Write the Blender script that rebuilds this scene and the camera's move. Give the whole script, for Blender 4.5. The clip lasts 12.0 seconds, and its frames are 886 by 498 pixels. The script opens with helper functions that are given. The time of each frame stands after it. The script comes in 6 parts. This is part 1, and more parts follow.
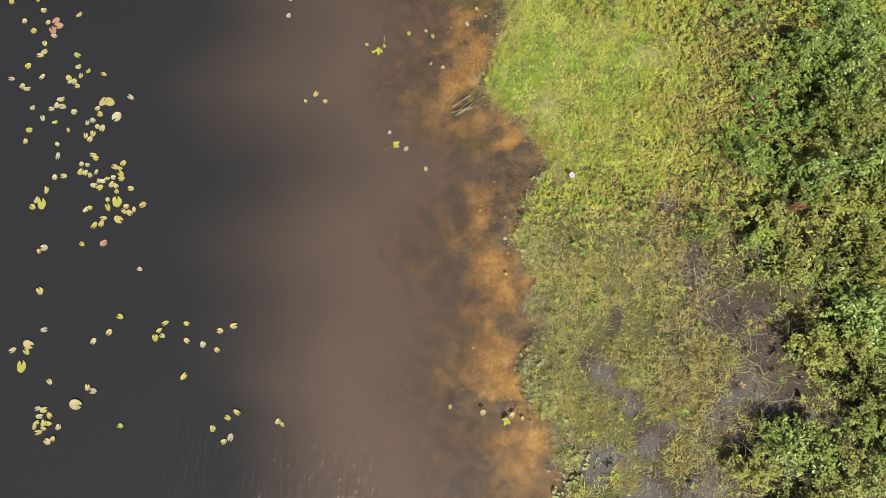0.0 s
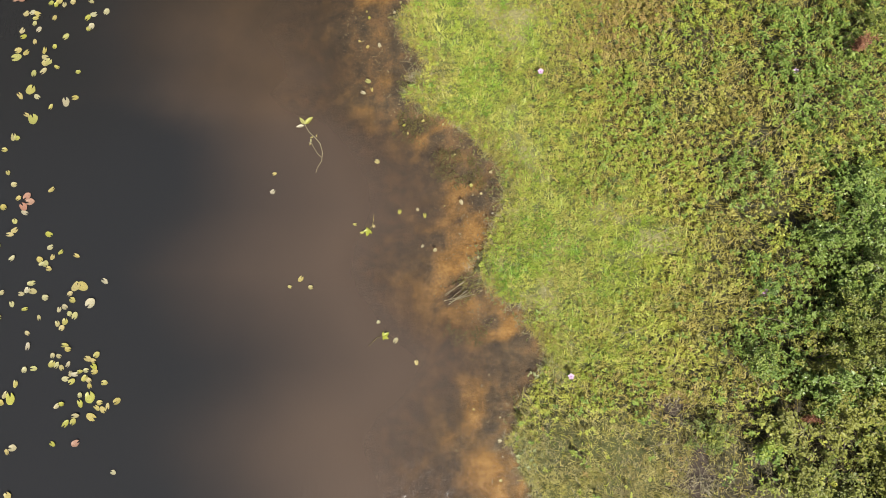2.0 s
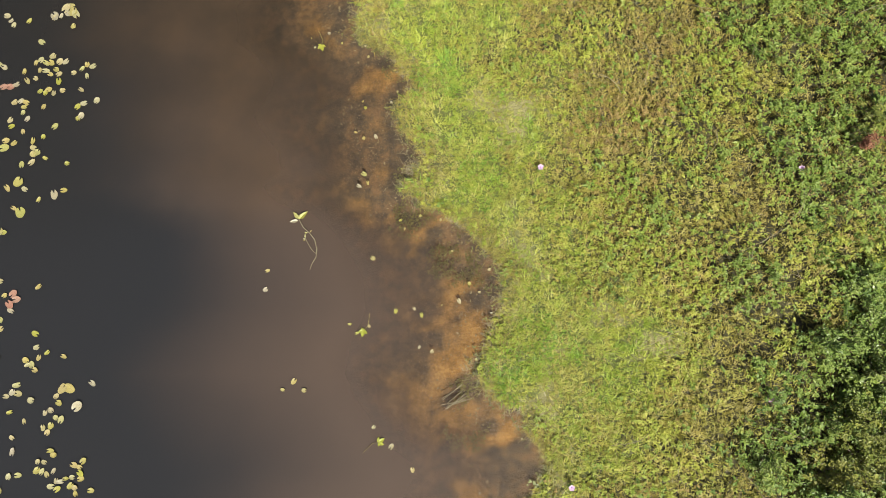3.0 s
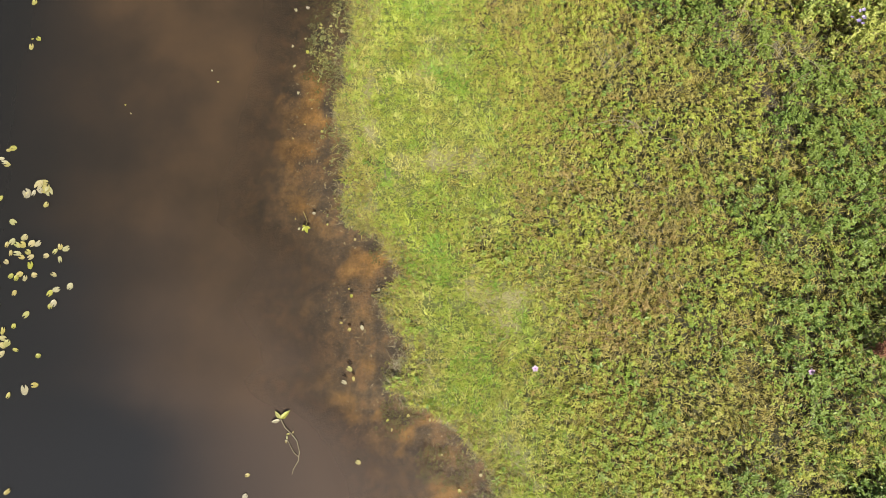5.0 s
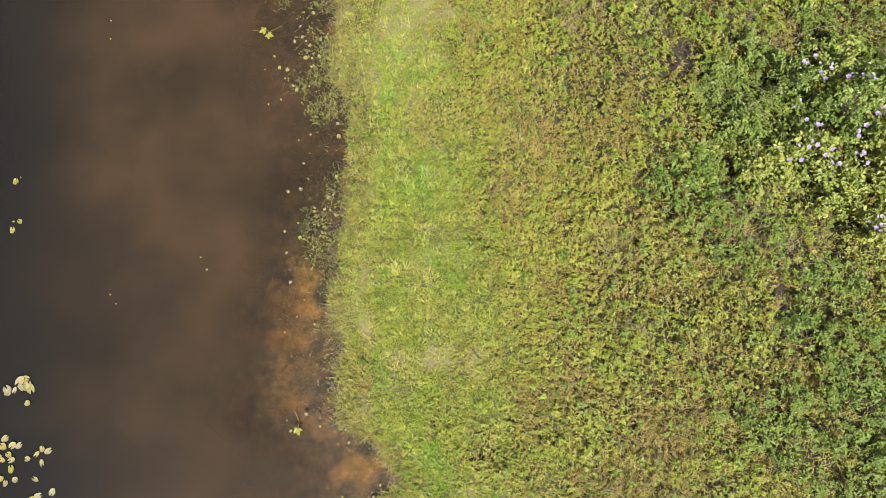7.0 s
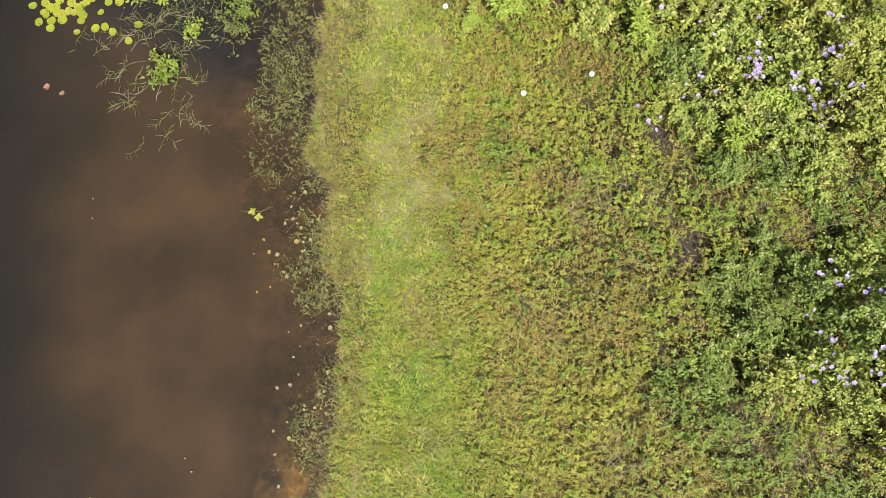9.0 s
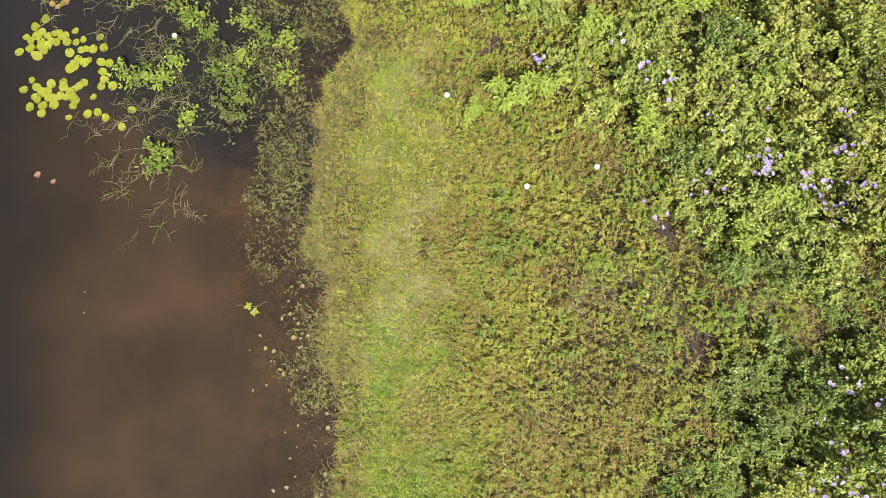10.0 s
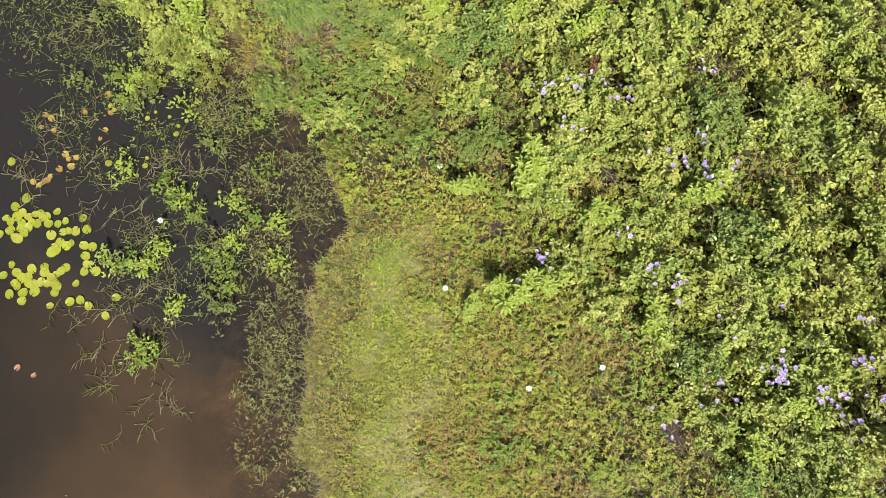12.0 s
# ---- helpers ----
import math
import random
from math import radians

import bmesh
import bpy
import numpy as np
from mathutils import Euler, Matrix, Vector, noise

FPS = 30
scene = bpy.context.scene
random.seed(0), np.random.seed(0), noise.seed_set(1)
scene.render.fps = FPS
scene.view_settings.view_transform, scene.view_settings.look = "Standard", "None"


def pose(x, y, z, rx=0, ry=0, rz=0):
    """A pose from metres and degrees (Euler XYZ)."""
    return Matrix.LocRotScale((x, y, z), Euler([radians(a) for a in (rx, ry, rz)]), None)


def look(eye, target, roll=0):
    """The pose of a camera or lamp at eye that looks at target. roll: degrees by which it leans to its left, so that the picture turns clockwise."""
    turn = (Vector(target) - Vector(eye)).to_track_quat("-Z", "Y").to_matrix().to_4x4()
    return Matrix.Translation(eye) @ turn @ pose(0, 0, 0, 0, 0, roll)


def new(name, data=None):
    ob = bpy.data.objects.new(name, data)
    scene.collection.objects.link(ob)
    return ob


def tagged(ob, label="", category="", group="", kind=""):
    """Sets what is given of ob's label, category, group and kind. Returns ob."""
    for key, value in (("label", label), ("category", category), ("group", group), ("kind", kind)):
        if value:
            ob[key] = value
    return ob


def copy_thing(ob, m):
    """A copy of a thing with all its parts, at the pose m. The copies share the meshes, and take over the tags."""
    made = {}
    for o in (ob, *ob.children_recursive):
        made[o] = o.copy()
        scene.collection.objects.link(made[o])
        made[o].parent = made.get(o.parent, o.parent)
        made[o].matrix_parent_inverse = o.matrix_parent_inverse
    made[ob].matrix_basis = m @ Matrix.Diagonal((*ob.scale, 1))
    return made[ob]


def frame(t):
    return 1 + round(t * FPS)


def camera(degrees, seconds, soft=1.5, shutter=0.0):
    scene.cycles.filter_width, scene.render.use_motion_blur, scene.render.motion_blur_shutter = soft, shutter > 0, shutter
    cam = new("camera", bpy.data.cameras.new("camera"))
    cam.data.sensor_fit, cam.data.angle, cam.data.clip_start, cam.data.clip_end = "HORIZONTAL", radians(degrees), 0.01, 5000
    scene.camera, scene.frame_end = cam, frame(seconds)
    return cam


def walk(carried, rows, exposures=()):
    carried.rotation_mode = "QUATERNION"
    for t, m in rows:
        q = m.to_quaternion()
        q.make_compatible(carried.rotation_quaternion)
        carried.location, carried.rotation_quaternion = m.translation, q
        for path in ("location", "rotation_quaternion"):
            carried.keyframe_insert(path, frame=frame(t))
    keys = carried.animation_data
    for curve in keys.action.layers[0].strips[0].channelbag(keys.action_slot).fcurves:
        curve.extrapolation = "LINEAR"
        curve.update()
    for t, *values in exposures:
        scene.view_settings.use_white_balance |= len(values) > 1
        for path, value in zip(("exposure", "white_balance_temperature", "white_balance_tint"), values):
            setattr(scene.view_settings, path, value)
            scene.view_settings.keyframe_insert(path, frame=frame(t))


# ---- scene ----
cam = camera(74.0, 12.0, soft=0.5)
PATH = [
    (0, (-0.361, -0.341, 9.442), (-0.366, -0.045, 7.464), -1.4),
    (0.5, (-0.295, 0.478, 9.424), (-0.3, 0.766, 7.445), -1.4),
    (1, (-0.248, 1.283, 9.409), (-0.255, 1.568, 7.429), -1.6),
    (1.5, (-0.211, 2.082, 9.386), (-0.221, 2.363, 7.406), -2.2),
    (2, (-0.197, 2.873, 9.364), (-0.206, 3.156, 7.384), -2.0),
    (2.5, (-0.178, 3.639, 9.348), (-0.187, 3.929, 7.369), -1.8),
    (3, (-0.166, 4.401, 9.343), (-0.172, 4.7, 7.366), -1.2),
    (3.2, (-0.16, 4.709, 9.343), (-0.164, 5.009, 7.366), -0.8),
    (4.8, (0.024, 7.257, 9.323), (0.007, 7.551, 7.344), -3.2),
    (5, (0.038, 7.575, 9.325), (0.022, 7.866, 7.346), -3.0),
    (5.5, (0.036, 8.373, 9.345), (0.023, 8.661, 7.366), -2.3),
    (6, (0.049, 9.189, 9.36), (0.036, 9.47, 7.38), -2.4),
    (6.5, (0.058, 10.009, 9.382), (0.043, 10.286, 7.401), -2.7),
    (7, (0.052, 10.831, 9.401), (0.037, 11.104, 7.42), -2.8),
    (7.2, (0.056, 11.16, 9.408), (0.041, 11.432, 7.427), -2.9),
    (8.8, (0.063, 13.778, 9.415), (0.051, 14.033, 7.432), -2.1),
    (9, (0.064, 14.102, 9.413), (0.052, 14.352, 7.429), -1.9),
    (9.5, (0.048, 14.9, 9.399), (0.036, 15.144, 7.414), -1.8),
    (10, (0.01, 15.666, 9.373), (0.001, 15.911, 7.388), -1.1),
    (10.5, (-0.013, 16.43, 9.354), (-0.02, 16.676, 7.369), -0.6),
    (11, (-0.023, 17.217, 9.339), (-0.029, 17.461, 7.354), -0.4),
    (11.5, (-0.02, 18.01, 9.326), (-0.028, 18.251, 7.341), -0.8),
    (12, (-0.009, 18.799, 9.325), (-0.02, 19.037, 7.339), -1.6),
]
walk(cam, [(t, look(eye, target, roll)) for t, eye, target, roll in PATH], exposures=[(0.0, 0.71), (12.0, 0.71)])

# ---- light: a hazy, high sun and the sky ----
SUN_ELEVATION, SUN_AZIMUTH = radians(54), radians(166)   # azimuth clockwise from +y
world = bpy.data.worlds.new("sky")
scene.world = world
world.use_nodes = True
sky = world.node_tree.nodes.new("ShaderNodeTexSky")
sky.sky_type, sky.sun_disc = "NISHITA", False
sky.sun_elevation, sky.sun_rotation = SUN_ELEVATION, SUN_AZIMUTH
sky.air_density, sky.dust_density, sky.ozone_density = 1.0, 6.0, 1.0
backing = world.node_tree.nodes["Background"]
backing.inputs["Strength"].default_value = 0.068
world.node_tree.links.new(sky.outputs["Color"], backing.inputs["Color"])
sun = new("sun", bpy.data.lights.new("sun", "SUN"))
sun.data.energy, sun.data.angle, sun.data.color = 5.0, radians(2.5), (1.0, 0.972, 0.915)
toward_sun = Vector((math.sin(SUN_AZIMUTH) * math.cos(SUN_ELEVATION), math.cos(SUN_AZIMUTH) * math.cos(SUN_ELEVATION), math.sin(SUN_ELEVATION)))
sun.matrix_world = look(toward_sun * 40, (0, 0, 0))


# ---- materials ----
def material(name):
    m = bpy.data.materials.new(name)
    m.use_nodes = True
    t = m.node_tree
    return m, t.nodes, t.links, t.nodes["Principled BSDF"]


def ramp(nodes, stops):
    r = nodes.new("ShaderNodeValToRGB")
    e = r.color_ramp.elements
    while len(e) < len(stops):
        e.new(0.5)
    for k, (at, c) in zip(e, stops):
        k.position, k.color = at, (*c, 1)
    return r


def noise_node(nodes, links, scale, detail=3.0, rough=0.55):
    """Noise in the world's metres."""
    g, n = nodes.new("ShaderNodeNewGeometry"), nodes.new("ShaderNodeTexNoise")
    n.inputs["Scale"].default_value, n.inputs["Detail"].default_value, n.inputs["Roughness"].default_value = scale, detail, rough
    links.new(g.outputs["Position"], n.inputs["Vector"])
    return n


def mixed(nodes, links, fac, a, b, how="MIX"):
    m = nodes.new("ShaderNodeMix")
    m.data_type, m.blend_type = "RGBA", how
    for socket, v in ((m.inputs["Factor"], fac), (m.inputs["A"], a), (m.inputs["B"], b)):
        if isinstance(v, (int, float)):
            socket.default_value = v
        elif isinstance(v, tuple):
            socket.default_value = (*v, 1)
        else:
            links.new(v, socket)
    return m.outputs["Result"]


def layer(nodes, name):
    a = nodes.new("ShaderNodeAttribute")
    a.attribute_name = name
    return a.outputs["Fac"]


def leaf_material(name, tones, patch=None, patch_scale=0.8, rough=0.5, through_light=0.25, by_object=False, second=None, vary=None):
    """Leaves and blades: each its own tone, with patches of another tone over some decimetres."""
    m, nodes, links, p = material(name)
    if by_object:
        pick = nodes.new("ShaderNodeObjectInfo").outputs["Random"]
    else:
        pick = nodes.new("ShaderNodeNewGeometry").outputs["Random Per Island"]
        clump, sway, add = noise_node(nodes, links, 5.5, 3.0, 0.65), nodes.new("ShaderNodeMapRange"), nodes.new("ShaderNodeMath")
        sway.inputs["From Min"].default_value, sway.inputs["From Max"].default_value = 0.36, 0.64
        links.new(clump.outputs["Fac"], sway.inputs["Value"])
        add.operation, add.inputs[1].default_value = "MULTIPLY_ADD", 0.40
        half, own_tone, half_tone = nodes.new("ShaderNodeMath"), layer(nodes, "tone"), nodes.new("ShaderNodeMath")
        half_tone.operation, half_tone.inputs[1].default_value, half_tone.inputs[2].default_value = "MULTIPLY_ADD", 0.62, -0.10
        links.new(own_tone, half_tone.inputs[0])
        half.operation, half.inputs[1].default_value = "MULTIPLY_ADD", 0.20
        links.new(pick, half.inputs[0])
        links.new(half_tone.outputs["Value"], half.inputs[2])
        links.new(sway.outputs["Result"], add.inputs[0])
        links.new(half.outputs["Value"], add.inputs[2])
        pick = add.outputs["Value"]
    r = ramp(nodes, [(k / max(1, len(tones) - 1), c) for k, c in enumerate(tones)])
    links.new(pick, r.inputs["Fac"])
    colour = r.outputs["Color"]
    if patch:
        n = noise_node(nodes, links, patch_scale, 4.0)
        s = ramp(nodes, [(0.42, (0, 0, 0)), (0.62, (0.75, 0.75, 0.75))])
        links.new(n.outputs["Fac"], s.inputs["Fac"])
        colour = mixed(nodes, links, s.outputs["Color"], colour, patch)
    if vary:
        own = nodes.new("ShaderNodeObjectInfo")
        q = ramp(nodes, [(0.3, (0, 0, 0)), (1.0, (0.55, 0.55, 0.55))])
        links.new(own.outputs["Random"], q.inputs["Fac"])
        colour = mixed(nodes, links, q.outputs["Color"], colour, vary)
    if second:
        n = noise_node(nodes, links, 2.6, 5.0, 0.62)
        q = ramp(nodes, [(0.48, (0, 0, 0)), (0.62, (0.75, 0.75, 0.75))])
        links.new(n.outputs["Color"], q.inputs["Fac"])
        colour = mixed(nodes, links, q.outputs["Color"], colour, second)
    fine = noise_node(nodes, links, 60.0, 2.0)
    shade = ramp(nodes, [(0.3, (0.78, 0.78, 0.78)), (0.7, (1.15, 1.15, 1.15))])
    links.new(fine.outputs["Fac"], shade.inputs["Fac"])
    colour = mixed(nodes, links, 1.0, colour, shade.outputs["Color"], "MULTIPLY")
    links.new(colour, p.inputs["Base Color"])
    p.inputs["Roughness"].default_value = rough
    p.inputs["Specular IOR Level"].default_value = 0.35
    thin, mix = nodes.new("ShaderNodeBsdfTranslucent"), nodes.new("ShaderNodeMixShader")
    links.new(colour, thin.inputs["Color"])
    mix.inputs["Fac"].default_value = through_light
    links.new(p.outputs["BSDF"], mix.inputs[1])
    links.new(thin.outputs["BSDF"], mix.inputs[2])
    links.new(mix.outputs["Shader"], nodes["Material Output"].inputs["Surface"])
    return m


def ground_material():
    """Grey mud with banks of orange silt under the water, dark soil with rotting thatch on land."""
    m, nodes, links, p = material("earth_and_silt")
    g, split = nodes.new("ShaderNodeNewGeometry"), nodes.new("ShaderNodeSeparateXYZ")
    links.new(g.outputs["Position"], split.inputs["Vector"])
    mid, fine = noise_node(nodes, links, 3.5, 6.0, 0.65), noise_node(nodes, links, 25.0, 4.0, 0.7)
    mud = ramp(nodes, [(0.36, (0.050, 0.046, 0.038)), (0.5, (0.092, 0.074, 0.050)), (0.64, (0.16, 0.108, 0.060))])
    silt = ramp(nodes, [(0.32, (0.14, 0.090, 0.040)), (0.5, (0.27, 0.163, 0.054)), (0.66, (0.39, 0.248, 0.095))])
    soil = ramp(nodes, [(0.3, (0.022, 0.021, 0.011)), (0.55, (0.046, 0.043, 0.018)), (0.75, (0.075, 0.068, 0.027))])
    for r in (mud, silt, soil):
        links.new(mid.outputs["Fac"], r.inputs["Fac"])

    def step(lo, hi, source):
        q = nodes.new("ShaderNodeMapRange")
        q.interpolation_type = "SMOOTHSTEP"
        q.inputs["From Min"].default_value, q.inputs["From Max"].default_value = lo, hi
        links.new(source, q.inputs["Value"])
        return q.outputs["Result"]

    c = mixed(nodes, links, layer(nodes, "silt"), mud.outputs["Color"], silt.outputs["Color"])
    c = mixed(nodes, links, step(-0.012, 0.02, split.outputs["Z"]), c, soil.outputs["Color"])
    c = mixed(nodes, links, layer(nodes, "moss"), c, (0.095, 0.11, 0.028))
    c = mixed(nodes, links, layer(nodes, "tan"), c, (0.27, 0.235, 0.11))
    c = mixed(nodes, links, layer(nodes, "bare"), c, (0.042, 0.031, 0.024))
    c = mixed(nodes, links, layer(nodes, "grey_mud"), c, (0.088, 0.083, 0.080))
    grain = ramp(nodes, [(0.25, (0.7, 0.7, 0.7)), (0.75, (1.25, 1.25, 1.25))])
    links.new(fine.outputs["Fac"], grain.inputs["Fac"])
    c = mixed(nodes, links, 1.0, c, grain.outputs["Color"], "MULTIPLY")
    links.new(c, p.inputs["Base Color"])
    p.inputs["Roughness"].default_value = 0.85
    p.inputs["Specular IOR Level"].default_value = 0.2
    bump = nodes.new("ShaderNodeBump")
    bump.inputs["Strength"].default_value, bump.inputs["Distance"].default_value = 0.8, 0.03
    links.new(fine.outputs["Fac"], bump.inputs["Height"])
    links.new(bump.outputs["Normal"], p.inputs["Normal"])
    return m


def water_material():
    m, nodes, links, p = material("pond_water")
    nodes.remove(p)
    clear, gloss, mix, edge = (nodes.new(k) for k in ("ShaderNodeBsdfTransparent", "ShaderNodeBsdfGlossy", "ShaderNodeMixShader", "ShaderNodeFresnel"))
    # suspended silt: the deeper the water, the more of it between the surface and the bed
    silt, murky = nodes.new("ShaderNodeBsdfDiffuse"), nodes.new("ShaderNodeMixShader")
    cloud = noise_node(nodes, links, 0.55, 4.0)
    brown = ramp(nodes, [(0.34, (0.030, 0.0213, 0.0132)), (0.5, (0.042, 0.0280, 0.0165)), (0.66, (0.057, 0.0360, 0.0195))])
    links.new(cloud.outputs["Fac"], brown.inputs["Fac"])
    # sky sheen on the water is put into both tones, along with paler silt
    silt_and_sheen = mixed(nodes, links, layer(nodes, "silt_and_sheen"), brown.outputs["Color"], (0.070, 0.0505, 0.0385))
    dark = mixed(nodes, links, layer(nodes, "silt_and_sheen"), (0.0128, 0.0122, 0.0108), (0.0162, 0.0168, 0.0180))
    # light lost with depth is put into the colour as this dark tone
    links.new(mixed(nodes, links, layer(nodes, "depth"), silt_and_sheen, dark), silt.inputs["Color"])
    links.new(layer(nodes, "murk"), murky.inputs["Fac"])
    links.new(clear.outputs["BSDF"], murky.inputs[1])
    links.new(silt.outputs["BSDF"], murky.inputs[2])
    clear.inputs["Color"].default_value = (0.92, 0.87, 0.80, 1)
    gloss.inputs["Roughness"].default_value = 0.17
    edge.inputs["IOR"].default_value = 1.33
    small, patch = noise_node(nodes, links, 5.0, 2.0), noise_node(nodes, links, 0.35, 2.0)
    calm = ramp(nodes, [(0.42, (0.015, 0.015, 0.015)), (0.62, (0.12, 0.12, 0.12))])
    links.new(patch.outputs["Fac"], calm.inputs["Fac"])
    stretch, place, fringe, total = nodes.new("ShaderNodeVectorMath"), nodes.new("ShaderNodeNewGeometry"), nodes.new("ShaderNodeTexNoise"), nodes.new("ShaderNodeMath")
    stretch.operation, stretch.inputs[1].default_value = "MULTIPLY", (14.0, 3.2, 1.0)
    links.new(place.outputs["Position"], stretch.inputs[0])
    links.new(stretch.outputs["Vector"], fringe.inputs["Vector"])
    fringe.inputs["Scale"].default_value, fringe.inputs["Detail"].default_value, fringe.inputs["Distortion"].default_value = 1.0, 1.0, 0.6
    total.operation = "ADD"
    links.new(small.outputs["Fac"], total.inputs[0])
    links.new(fringe.outputs["Fac"], total.inputs[1])
    bump = nodes.new("ShaderNodeBump")
    bump.inputs["Distance"].default_value = 0.03
    links.new(total.outputs["Value"], bump.inputs["Height"])
    breeze = nodes.new("ShaderNodeMath")
    breeze.operation = "ADD"
    links.new(calm.outputs["Color"], breeze.inputs[0])
    links.new(layer(nodes, "ripple"), breeze.inputs[1])
    links.new(breeze.outputs["Value"], bump.inputs["Strength"])
    for n in (gloss, edge):
        links.new(bump.outputs["Normal"], n.inputs["Normal"])
    links.new(edge.outputs["Fac"], mix.inputs["Fac"])
    links.new(murky.outputs["Shader"], mix.inputs[1])
    links.new(gloss.outputs["BSDF"], mix.inputs[2])
    links.new(mix.outputs["Shader"], nodes["Material Output"].inputs["Surface"])
    return m


EARTH, WATER = ground_material(), water_material()
TURF = leaf_material("bright_turf", [(0.085, 0.12, 0.015), (0.22, 0.28, 0.03), (0.345, 0.39, 0.05), (0.50, 0.49, 0.13)], (0.41, 0.355, 0.10), 0.9, second=(0.20, 0.31, 0.035))
LUSH = leaf_material("lush_turf", [(0.085, 0.17, 0.016), (0.165, 0.29, 0.028), (0.25, 0.39, 0.045)], (0.28, 0.345, 0.045), 2.0)
OCHRE_PAD = leaf_material("ochre_pad", [(0.34, 0.22, 0.06), (0.36, 0.29, 0.07), (0.30, 0.16, 0.06)], rough=0.45, by_object=True)
OCHRE = leaf_material("ochre_grass", [(0.12, 0.085, 0.022), (0.26, 0.205, 0.042), (0.39, 0.325, 0.08), (0.43, 0.36, 0.12)], (0.32, 0.25, 0.05), 1.6)
POND_GREEN = leaf_material("pond_weed", [(0.035, 0.05, 0.016), (0.10, 0.135, 0.03), (0.22, 0.255, 0.065), (0.31, 0.33, 0.12)], (0.12, 0.125, 0.04), 2.0)
BROAD = leaf_material("broad_herb_leaf", [(0.06, 0.11, 0.018), (0.14, 0.21, 0.03), (0.27, 0.33, 0.06)], (0.22, 0.26, 0.045), 1.3)
DEAD = leaf_material("dead_stalk", [(0.035, 0.026, 0.018), (0.085, 0.062, 0.042), (0.18, 0.145, 0.10)], rough=0.8, through_light=0.0)
SHORE_LEAF = leaf_material("pale_shore_leaf", [(0.12, 0.14, 0.055), (0.23, 0.26, 0.10), (0.36, 0.38, 0.20)], rough=0.5)
WORN_TURF = leaf_material("worn_turf", [(0.15, 0.17, 0.030), (0.24, 0.245, 0.045), (0.32, 0.30, 0.08), (0.35, 0.30, 0.13)], (0.27, 0.27, 0.05), 1.1)
STRAW = leaf_material("straw", [(0.12, 0.095, 0.055), (0.21, 0.18, 0.105), (0.31, 0.285, 0.195)], rough=0.7, through_light=0.1)
SEDGE = leaf_material("olive_sedge", [(0.06, 0.062, 0.016), (0.185, 0.175, 0.04), (0.36, 0.315, 0.10), (0.19, 0.20, 0.038)], (0.16, 0.125, 0.05), 1.3)
PALE_SEDGE = leaf_material("pale_sedge", [(0.11, 0.11, 0.05), (0.24, 0.24, 0.10), (0.36, 0.35, 0.18)], (0.22, 0.205, 0.09), 1.6)
HERB_GRASS = leaf_material("meadow_grass", [(0.10, 0.112, 0.02), (0.25, 0.25, 0.038), (0.385, 0.37, 0.065), (0.46, 0.42, 0.11)], (0.27, 0.205, 0.05), 0.8, second=(0.34, 0.29, 0.07))
HERB_LIME = leaf_material("lime_herb", [(0.10, 0.15, 0.018), (0.26, 0.305, 0.034), (0.45, 0.455, 0.095)], (0.155, 0.25, 0.028), second=(0.34, 0.32, 0.05))
HERB_OLIVE = leaf_material("olive_herb", [(0.075, 0.082, 0.018), (0.25, 0.245, 0.042), (0.45, 0.42, 0.115)], (0.26, 0.22, 0.045), 1.0, second=(0.225, 0.185, 0.06))
HERB_DARK = leaf_material("deep_green_herb", [(0.040, 0.075, 0.014), (0.12, 0.19, 0.028), (0.27, 0.34, 0.065)], (0.17, 0.22, 0.036), 1.1)
HERB_RUSSET = leaf_material("russet_herb", [(0.11, 0.078, 0.03), (0.25, 0.175, 0.05), (0.40, 0.30, 0.10)], (0.184, 0.161, 0.041), 1.5)
SHRUB_LEAF = leaf_material("shrub_leaf", [(0.062, 0.105, 0.020), (0.20, 0.262, 0.048), (0.37, 0.41, 0.092), (0.47, 0.48, 0.145)], (0.215, 0.28, 0.055), 1.2, 0.46, 0.27, vary=(0.34, 0.335, 0.07))
SHRUB_DARK = leaf_material("dark_shrub_leaf", [(0.06, 0.105, 0.022), (0.175, 0.24, 0.045), (0.34, 0.385, 0.11)], (0.17, 0.21, 0.042), 1.2, 0.36, vary=(0.14, 0.22, 0.05))
SHRUB_OLIVE = leaf_material("olive_shrub_leaf", [(0.045, 0.068, 0.014), (0.145, 0.178, 0.028), (0.31, 0.325, 0.062)], (0.14, 0.145, 0.035), 1.2, 0.48, vary=(0.27, 0.265, 0.045))
FEATHER = leaf_material("pale_green_leaf", [(0.15, 0.215, 0.03), (0.26, 0.335, 0.048), (0.37, 0.43, 0.095)], rough=0.45)
MARSH = leaf_material("marsh_weed", [(0.036, 0.042, 0.014), (0.10, 0.11, 0.032), (0.22, 0.22, 0.07), (0.28, 0.30, 0.08)], (0.11, 0.11, 0.04), 1.5)
TWIG = leaf_material("twig", [(0.10, 0.07, 0.045), (0.20, 0.16, 0.11), (0.30, 0.27, 0.21)], rough=0.8, through_light=0.0)
PAD = leaf_material("lily_pad_leaf", [(0.23, 0.26, 0.022), (0.31, 0.34, 0.035), (0.27, 0.30, 0.035), (0.33, 0.33, 0.05), (0.31, 0.34, 0.05)], rough=0.4, by_object=True)
DRIFT = leaf_material("drifting_leaf", [(0.30, 0.27, 0.19), (0.33, 0.29, 0.10), (0.30, 0.30, 0.05), (0.36, 0.33, 0.22), (0.36, 0.30, 0.12), (0.33, 0.28, 0.08)], rough=0.45, by_object=True)
